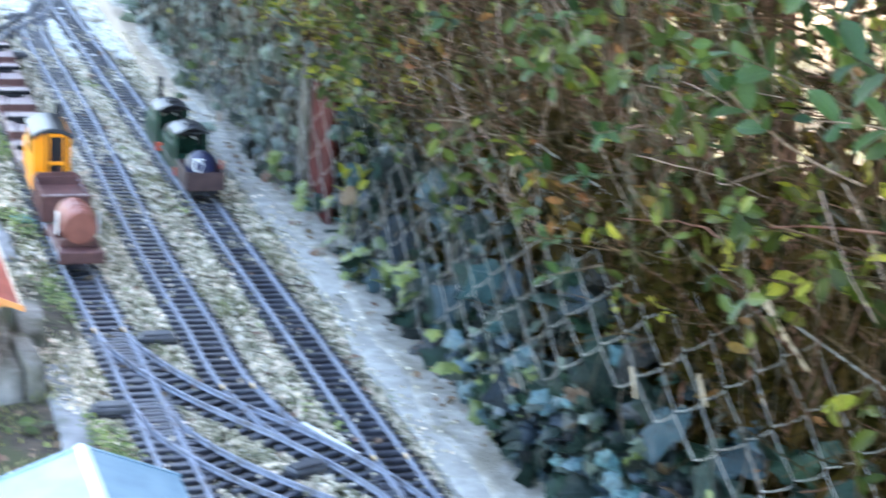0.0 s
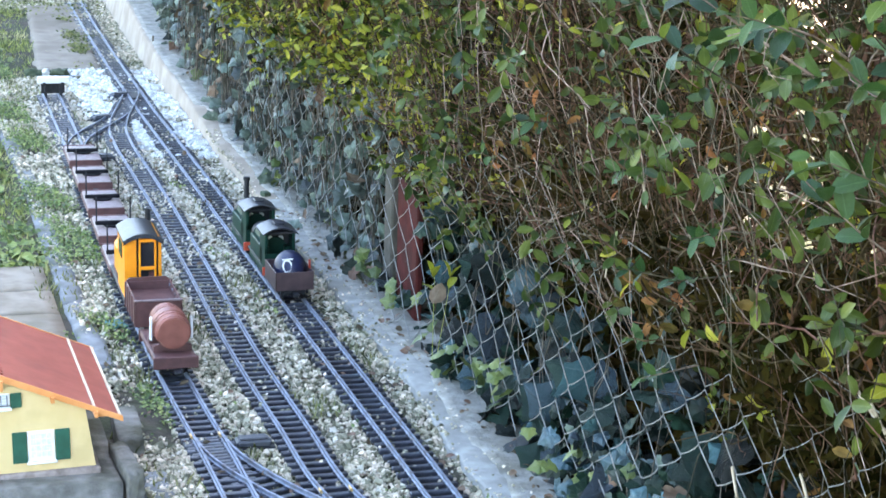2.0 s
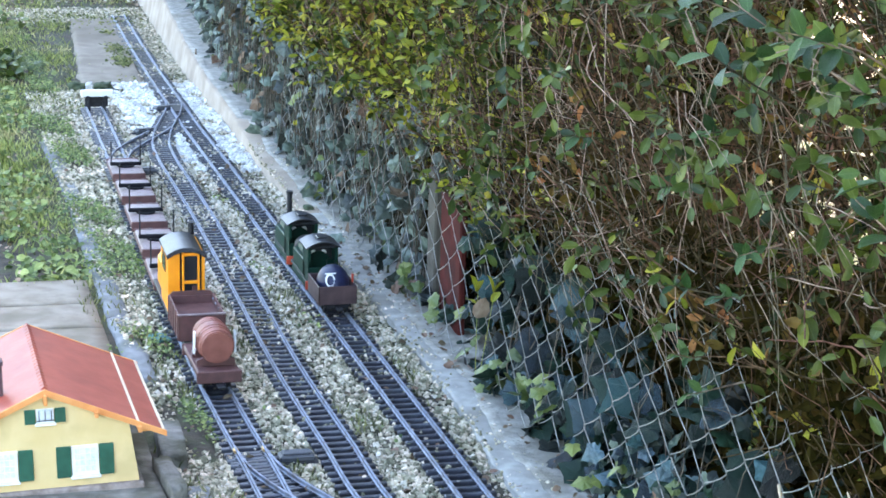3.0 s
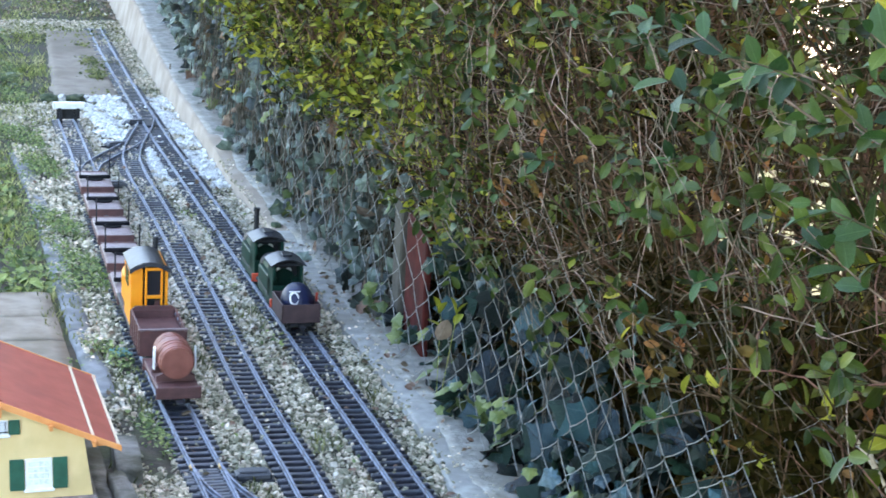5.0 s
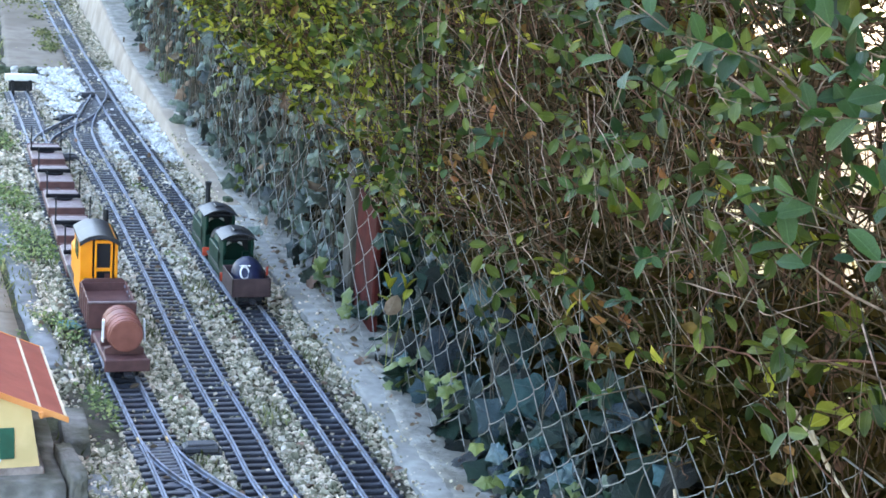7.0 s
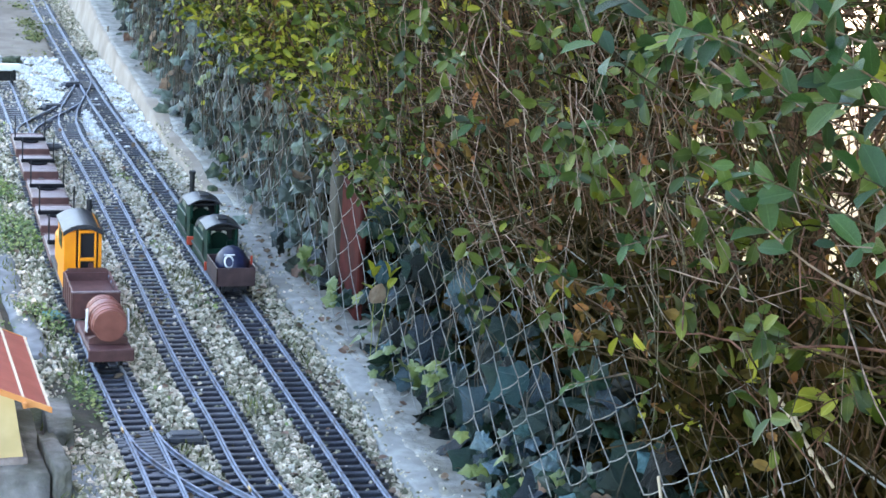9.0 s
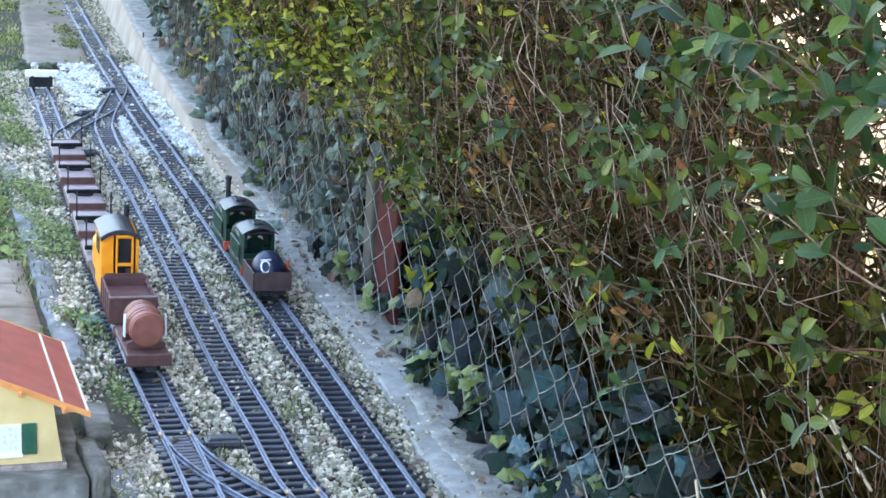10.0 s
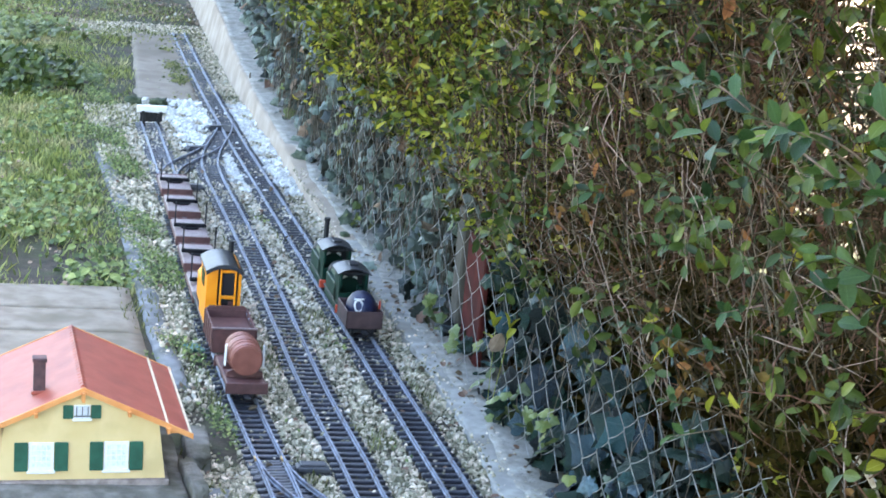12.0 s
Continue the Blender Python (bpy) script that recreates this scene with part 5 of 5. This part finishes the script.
stuff(spread("young_ivy_growth", IVY, IVY_F, turns_from(rng, len(tufts), rng.uniform(0.016, 0.032, len(tufts)), (-0.6, -0.5, 0.8), 0.7), tufts, M["ivy_pale"], ivy, smooth=True))
stuff(spread("pale_ivy_leaves", IVY, IVY_F, T[pale], P[pale], M["ivy_pale"], ivy, smooth=True))
# single leaves in the shaded colour, three in ten in the sky-tinted one
me = leaf_mesh("ivy_leaf", IVY, IVY_F, M["ivy_near_shade"])
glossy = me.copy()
glossy.materials[0] = M["ivy_sky_gloss"]
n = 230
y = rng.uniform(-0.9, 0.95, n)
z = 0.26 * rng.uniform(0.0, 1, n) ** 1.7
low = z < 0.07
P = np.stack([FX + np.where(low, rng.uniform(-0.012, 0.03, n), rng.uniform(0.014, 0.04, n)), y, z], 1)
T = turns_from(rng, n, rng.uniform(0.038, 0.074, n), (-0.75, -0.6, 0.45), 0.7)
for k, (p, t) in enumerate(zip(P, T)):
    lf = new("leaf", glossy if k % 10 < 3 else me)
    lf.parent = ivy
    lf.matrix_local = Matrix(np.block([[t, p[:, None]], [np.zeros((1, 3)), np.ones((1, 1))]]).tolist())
n = 430
y = np.where(rng.uniform(size=n) < 0.15, rng.uniform(-1.2, 1.0, n), rng.uniform(1.45, 4.2, n))
p = np.stack([FX + rng.uniform(-0.012, 0.05, n), y, rng.uniform(-0.02, 0.1, n)], 1)
line = [p]
for j in range(6):
    p = p + rng.normal(size=(n, 3)) * np.array([0.006, 0.02, 0.012]) + np.array([0.003, 0, 0.05]) * (1 + 0.45 * ease((y - 1.2) / 0.8))[:, None]
    line.append(p)
stuff(tubes("ivy_runner", np.stack(line, 1), rng.uniform(0.0008, 0.0018, n), M["runner"], ivy))

# ---- ballast ----


SHARD_F = [(0, 2, 3, 1), (4, 5, 7, 6), (0, 1, 5, 4), (2, 6, 7, 3), (0, 4, 6, 2), (1, 3, 7, 5)]


def shard():
    """An angular chip: a block with its corners pulled about."""
    c = np.array([(x, y, z) for z in (-0.5, 0.5) for y in (-0.5, 0.5) for x in (-0.5, 0.5)])
    c[4:, :2] *= 0.72
    return c + rng.uniform(-0.2, 0.2, c.shape)


SHARDS = np.array([shard() for _ in range(7)])


def stones(name, x, y, size, mat, label, z=-0.015):
    """Heaps of chips of several shapes, lying mostly flat."""
    n = len(x)
    form = SHARDS[rng.integers(0, len(SHARDS), n)]
    t = turns_from(rng, n, size, (0, 0, 1.2), 0.8)
    t = t * rng.uniform(0.65, 1.35, (n, 1, 3)) * np.array([1, 1, 0.8])
    zz = z + rng.uniform(-0.006, 0.002, n) + 0.004 * np.sin(x * 19) * np.sin(y * 13)
    return tagged(spread(name, form, SHARD_F, t, np.stack([x, y, zz], 1), mat), label, "gravel", kind="stuff")


def in_patch(x, y):
    c = (np.abs(x - 0.0) < 0.155 + 0.02 * np.sin(y * 30)) & (y > 2.8) & (y < 4.2)
    left = x > -0.16 + 0.1 * np.clip((3.5 - y) / 0.6, 0, 1.6)
    return c & left & (x < 0.125 + foot_shift(y)) & (np.sin(x * 60 + y * 9) + np.sin(y * 41) + rng.normal(0, 0.5, len(x)) > -0.35)


n = 112000
y = -0.9 + 7.0 * rng.uniform(0, 1, n) ** 1.25
x = rng.uniform(0, 1, n) * (0.545 + foot_shift(y)) - 0.41
edge = 0.128 + 0.01 * np.sin(y * 23) + foot_shift(y)
x = np.where(x > edge, edge - 0.02 * rng.uniform(0, 1, n), x)
wp = in_patch(x, y)
far = (y > 4.1) & (y < 5.7) & (x < -0.055 + 0.065 * (y - 4.2) + 0.012 * np.sin(y * 17))
green = np.sin(x * 21 + 2) + np.sin(y * 5.3 + x * 9) + np.sin(y * 11)
keep = ~far & ~((x < -0.33) & (green + rng.normal(0, 0.6, n) > 0.9))
# few stones lie between the sleepers of the near track, more further off
bed = np.zeros(n, bool)
for key in ROUTES:
    q, _ = spline(ROUTES[key], 0.02)
    o = np.argsort(q[:, 1])
    cx = np.interp(y, q[o, 1], q[o, 0], left=9, right=9)
    bed |= np.abs(x - cx) < 0.041
keep &= ~bed | (rng.uniform(size=n) < 0.05 + 0.42 * np.clip((y - 0.7) / 0.9, 0, 1))
ok = keep & ~wp
size = 0.0028 + 0.0072 * rng.uniform(0, 1, n) ** 2.3
size = np.where(bed, np.minimum(size, 0.006), size)
pale = rng.uniform(size=n) < 0.07 + 0.40 * ease((y - 0.9) / 1.2) * ease((x + 0.33) / 0.08) * ease((4.4 - y) / 0.3)
lift = np.where(bed, -0.0105, -0.015)
stones("ballast", x[ok & ~pale], y[ok & ~pale], size[ok & ~pale], M["gravel"], "beige and grey ballast gravel between the rails", lift[ok & ~pale])
stones("pale_ballast", x[ok & pale], y[ok & pale], size[ok & pale], M["pale_gravel"], "paler chippings mixed into the ballast", lift[ok & pale])
n = 4500
x = rng.uniform(-0.75, 0.30, n)
y = rng.uniform(5.7, 8.5, n)
k = (np.sin(x * 9 + y * 3) + np.sin(y * 7 - x * 4) + rng.normal(0, 0.6, n) > 0.1) & (x < 0.125 + foot_shift(y))
pale = rng.uniform(size=n) < 0.04
for name, s, m in (("far_gravel", k & ~pale, "rubble"), ("far_pale_gravel", k & pale, "pale_gravel")):
    stones(name, x[s], y[s], rng.uniform(0.005, 0.014, s.sum()), M[m], "coarse gravel and rubble beyond the end of the rails")
n = 1100
y = rng.uniform(-0.5, 3.0, n)
x = foot_edge(y) + 0.075 * rng.uniform(0, 1, n) ** 2
stones("stray_gravel", x, y, rng.uniform(0.0018, 0.005, n), M["gravel"], "loose pebbles on the concrete footing", foot_rise(y) + 0.002)
n = 17000
x, y = rng.uniform(-0.17, 0.17, n), rng.uniform(2.8, 4.25, n)
pile = ((x + 0.036) / 0.03) ** 2 + ((y - 3.13) / 0.11) ** 2 < 1
bed = np.zeros(n, bool)
for key in ROUTES:
    q, _ = spline(ROUTES[key], 0.02)
    o = np.argsort(q[:, 1])
    bed |= np.abs(x - np.interp(y, q[o, 1], q[o, 0], left=9, right=9)) < 0.043
wp = (in_patch(x, y) | pile) & (~bed | (rng.uniform(size=n) < 0.04))
stones("white_ballast", x[wp], y[wp], rng.uniform(0.005, 0.012, wp.sum()), M["white_gravel"], "bright white gravel round the far turnout", -0.012)

# ---- lawn and weeds ----
BLADE = [(-0.09, 0, 0), (0.09, 0, 0), (0.075, 0.05, 0.5), (-0.075, 0.05, 0.5), (0, 0.3, 0.9)]
BLADE_F = [(0, 1, 2, 3), (3, 2, 4)]


def blades(name, x, y, z, h, mat, label):
    n = len(x)
    a = rng.uniform(0, 2 * math.pi, n)
    lean = rng.normal(0, 0.35, (n, 2))
    t = np.zeros((n, 3, 3))
    t[:, 0, 0], t[:, 0, 1], t[:, 1, 0], t[:, 1, 1], t[:, 2, 2] = np.cos(a), -np.sin(a), np.sin(a), np.cos(a), 1
    t[:, 0, 2], t[:, 1, 2] = lean[:, 0], lean[:, 1]
    t *= np.asarray(h).reshape(-1, 1, 1)
    return tagged(spread(name, BLADE, BLADE_F, t, np.stack([x, y, z], 1), mat), label, "grass", kind="stuff")


n = 110000
x = np.minimum(rng.uniform(-1.5, -0.44, n) + rng.gamma(1.0, 0.012, n), -0.39)
y = 1.7 + 7.0 * rng.uniform(0, 1, n) ** 1.2
x = x + 0.3 * rng.uniform(0, 1, n) ** 3 * (y > 4.4)
d = np.sin(x * 9 + y * 2) + np.sin(y * 4.7 - x * 3) + rng.normal(0, 0.5, n)
k = d > -0.8
blades("lawn", x[k], y[k], np.full(k.sum(), -0.036), rng.uniform(0.014, 0.040, k.sum()), M["grass"], "patchy rough lawn beside the track bed")


n = 14000
y = 3.75 + 3.6 * rng.uniform(0, 1, n)
x = rng.uniform(-0.62, -0.235, n) + 0.065 * np.clip(y - 4.2, 0, 9) + rng.uniform(0, 0.3, n) * (y > 5.75)
k = np.sin(x * 13 + y * 5) + np.sin(y * 9 - x * 6) + rng.normal(0, 0.6, n) > -0.35
blades("verge_grass", x[k], y[k], np.full(k.sum(), -0.034), rng.uniform(0.014, 0.036, k.sum()), M["grass"], "thin grass beside the far slab")


def weeds(name, x, y, z, size, mat, label):
    n = len(x)
    t = turns_from(rng, n, size, (-0.1, -0.3, 1.2), 0.5)
    return tagged(spread(name, LEAF, LEAF_F, t * np.array([1.5, 1, 1])[None, None, :], np.stack([x, y, z], 1), mat), label, "weeds", kind="stuff")


n = 26000
x = rng.uniform(-1.5, -0.43, n)
y = 1.74 + 5.5 * rng.uniform(0, 1, n) ** 1.2
k = np.sin(x * 11 + y * 3 + 1) + np.sin(y * 6.1 - x * 8) + np.sin(x * 27 + y * 19) * 0.6 + rng.normal(0, 0.4, n) > 0.25
x, y = x[k], y[k]
n = len(x)
weeds("lawn_weeds", x, y, -0.028 + rng.uniform(0, 0.03, n), rng.uniform(0.008, 0.026, n), M["weed"], "broad-leaved weeds in the lawn")
n = 42000
x = np.where(rng.uniform(size=n) < 0.45, rng.uniform(-0.45, -0.31, n), rng.uniform(-0.44, 0.13, n))
y = 5.2 * rng.uniform(0, 1, n) ** 1.15 + 0.05
green = np.sin(x * 21 + 2) + np.sin(y * 5.3 + x * 9) + np.sin(y * 11) + 0.6 * np.sin(x * 55 + y * 17)
side = np.clip((x + 0.37) / 0.1, 0, 1)
bed = np.zeros(n, bool)
for key in ROUTES:
    q, _ = spline(ROUTES[key], 0.02)
    o = np.argsort(q[:, 1])
    bed |= np.abs(x - np.interp(y, q[o, 1], q[o, 0], left=9, right=9)) < 0.036
k = (green + rng.normal(0, 0.45, n) > 1.3 - 0.75 * ease((y - 1.2) / 0.6) * (1 - side) + 1.25 * side + 0.75 * (1 - side) * ease((1.25 - y) / 0.4) * ease((y - 0.45) / 0.2)) & ~((y > 2.8) & (x > -0.18)) & ~bed
weeds("track_weeds", x[k], y[k], -0.012 + rng.uniform(0, 0.016, k.sum()), rng.uniform(0.004, 0.010, k.sum()), M["weed"], "small green weeds and moss in the ballast")
n = 1500
x = rng.uniform(-1.5, -0.43, n)
y = 1.75 + 4.5 * rng.uniform(0, 1, n)
weeds("leaf_litter", x, y, -0.026 + rng.uniform(0, 0.02, n), rng.uniform(0.006, 0.017, n), M["litter"], "pale dry leaves scattered over the lawn")
n = 820
x = rng.uniform(-0.95, -0.44, n)
y = rng.uniform(0.0, 0.325, n)
k = np.sin(x * 17) + np.sin(y * 23 + x * 7) > -0.1
weeds("front_weeds", x[k], y[k], -0.03 + rng.uniform(0, 0.03, k.sum()), rng.uniform(0.010, 0.027, k.sum()), M["leaf_spray"], "leafy weeds in front of the concrete slab")

n = 1000
x = rng.uniform(-1.0, -0.42, n)
y = rng.uniform(-0.35, 0.325, n)
weeds("brown_litter", x, y, -0.034 + rng.uniform(0, 0.014, n), rng.uniform(0.006, 0.02, n), M["withered"], "brown leaf litter in front of the concrete slab")
n = 8500
x = rng.uniform(-1.0, -0.42, n)
y = rng.uniform(-0.35, 0.325, n)
k = np.sin(x * 14 + 1) + np.sin(y * 19 + x * 9) + rng.normal(0, 0.5, n) > 0.1
blades("front_grass", x[k], y[k], np.full(k.sum(), -0.036), rng.uniform(0.008, 0.026, k.sum()), M["grass"], "short grass in front of the concrete slab")

n = 2600
x = rng.uniform(-1.1, -0.28, n)
y = 4.35 + 1.5 * rng.uniform(0, 1, n)
k = np.sin(x * 8 + 1) + np.sin(y * 5 + x * 4) + rng.normal(0, 0.4, n) > 0.1
t = turns_from(rng, k.sum(), rng.uniform(0.016, 0.036, k.sum()), (-0.2, -0.3, 1.0), 0.5)
tagged(spread("ground_ivy", IVY, IVY_F, t, np.stack([x[k], y[k], -0.02 + rng.uniform(0, 0.05, k.sum())], 1), M["ivy_pale"]), "leafy ground cover at the far edge of the lawn", "ground cover", kind="stuff")

n = 900
a, r = rng.uniform(0, 2 * math.pi, n), np.sqrt(rng.uniform(0, 1, n))
x, y = -0.60 + 0.20 * r * np.cos(a), 4.60 + 0.42 * r * np.sin(a)
x += 0.05 * np.sin(y * 19)
t = turns_from(rng, n, rng.uniform(0.022, 0.05, n), (-0.2, -0.3, 0.8), 0.7)
tagged(spread("low_bush", LEAF, LEAF_F, t, np.stack([x, y, -0.02 + 0.10 * (1 - r**2) * rng.uniform(0.1, 1, n)], 1), M["leaf_spray"], smooth=True), "low clump of dark leafy plants on the lawn", "plants", kind="stuff")

n = 14000
x = rng.uniform(-0.47, 0.12, n)
y = 0.3 + 3.9 * rng.uniform(0, 1, n)
c = np.sin(x * 33 + y * 6) + np.sin(y * 9.1 - x * 14) + np.sin(y * 23 + x * 41) * 0.7 + rng.normal(0, 0.5, n)
bed = np.zeros(n, bool)
for key in ROUTES:
    q, _ = spline(ROUTES[key], 0.02)
    o = np.argsort(q[:, 1])
    bed |= np.abs(x - np.interp(y, q[o, 1], q[o, 0], left=9, right=9)) < 0.034
k = (c > 1.6 - 0.85 * (x < -0.31)) & ~bed & ~((y > 2.8) & (x > -0.18))
blades("moss_tufts", x[k], y[k], np.full(k.sum(), -0.016), rng.uniform(0.008, 0.022, k.sum()), M["moss_green"], "yellow-green moss and fine grass in the ballast")
n = 2600
y = rng.uniform(4.2, 6.6, n)
x = 0.0 + 0.035 * (y - 4.3) - 0.055 + rng.normal(0, 0.02, n) + rng.uniform(-0.3, 0.15, n) * (y > 5.45)
k = np.sin(y * 7) + np.sin(y * 17 + x * 20) + rng.normal(0, 0.4, n) > 0.3
weeds("edge_weeds", x[k], y[k], -0.012 + rng.uniform(0, 0.02, k.sum()), rng.uniform(0.006, 0.016, k.sum()), M["moss_green"], "yellow-green weeds along the far slab")
n = 420
x = np.where(rng.uniform(size=n) < 0.4, rng.uniform(0.15, 0.2, n), rng.uniform(-0.42, 0.13, n))
y = rng.uniform(0.0, 3.2, n)
weeds("dry_leaves", x, y, np.where(x > 0.14, 0.004, -0.008), rng.uniform(0.006, 0.018, n), M["withered"], "withered brown leaves on footing and ballast")

# a seedling at the foot of the fence, with a withered leaf
seed = thing("seedling", "pale yellow-green seedling with a withered brown leaf", "seedling", m=pose(0.184, 0.89, -0.004))
part("stalk", cylm((0, 0, 0), (0.002, 0.005, 0.165), 0.0007, 0.0005, 6), M["leaf_young"], seed)
lm = leaf_mesh("leaf", LEAF, LEAF_F, M["leaf_young"])
for k, (y0, z0, rx, rz) in enumerate(((0.005, 0.163, 70, 40), (0.005, 0.163, 60, 200), (0.004, 0.14, 35, 120), (-0.10, 0.19, 75, 60), (-0.10, 0.19, 55, 230), (-0.095, 0.17, 30, 320))):
    lf = new("leaf", lm)
    lf.parent = seed
    lf.matrix_local = pose(0, y0, z0, rx, 0, rz) @ Matrix.Diagonal((0.034, 0.034, 0.034, 1))
part("side_stalk", cylm((0, -0.02, 0), (0.002, -0.10, 0.192), 0.0007, 0.0005, 6), M["leaf_young"], seed)
bm = bmesh.new()
vs = [bm.verts.new((x * 1.6, y, z)) for x, y, z in LEAF]
for f in LEAF_F:
    bm.faces.new([vs[i] for i in f])
bmesh.ops.scale(bm, vec=(0.042, 0.042, 0.042), verts=bm.verts)
part("withered_leaf", bm, M["withered"], seed, "withered brown leaf", m=pose(0.0, -0.05, 0.168, -120, 10, -40))

# cut canes sticking out at the hedge's foot, sun glints in their pale colour
for a, b, r in (((0.17, -0.743, 0.483), (0.155, -0.905, 0.447), 0.0022), ((0.17, -0.775, 0.482), (0.16, -0.845, 0.457), 0.0018), ((0.175, -0.45, 0.285), (0.165, -0.49, 0.262), 0.0022), ((0.175, -0.63, 0.342), (0.165, -0.675, 0.322), 0.0022), ((0.12, -0.25, 0.60), (0.10, -0.32, 0.575), 0.0014), ((0.14, -0.1, 0.47), (0.12, -0.14, 0.44), 0.0014)):
    tagged(part("cut_cane", cylm(a, b, r, r * 0.8, 7), M["cane"]), "pale dry cane sticking out of the hedge, coloured as if sunlit", "cane", "dry canes in the hedge")

# ---- sleepers last: the nearest as pieces, the far ones joined ----
TIE = [(sx * 0.5 * 0.084, sy * 0.00625, sz * 0.004) for sz in (-1, 1) for sy in (-1, 1) for sx in (-1, 1)]
TIE_F = [(0, 1, 3, 2), (4, 6, 7, 5), (0, 4, 5, 1), (2, 3, 7, 6), (0, 2, 6, 4), (1, 5, 7, 3)]
for key, q, g in SLEEPERS:
    tr = TRACK[key]
    base = {"main": -0.0122, "middle": -0.0124, "siding": -0.0126, "link_near": -0.0132, "link_low": -0.0136, "link_far": -0.0134}[key]
    near = (q[:, 1] > -0.5) & (q[:, 1] < 4.0)
    ft, fp = [], []
    for (px, py), (gx, gy), ok in zip(q, g, near):
        jit = 0.02 * noise.noise((px * 50, py * 50, 4))
        m = pose(px, py, base, 0, 0, -math.degrees(math.atan2(gx, gy) + jit))
        if ok:
            ob = new("sleeper", SHORT)
            ob.parent = tr
            ob.matrix_local = m
        else:
            ft.append(np.array(m.to_3x3()))
            fp.append((px, py, base))
    if fp:
        stuff(spread("far_sleeper_run", TIE, TIE_F, ft, fp, M["sleeper_far"], tr))
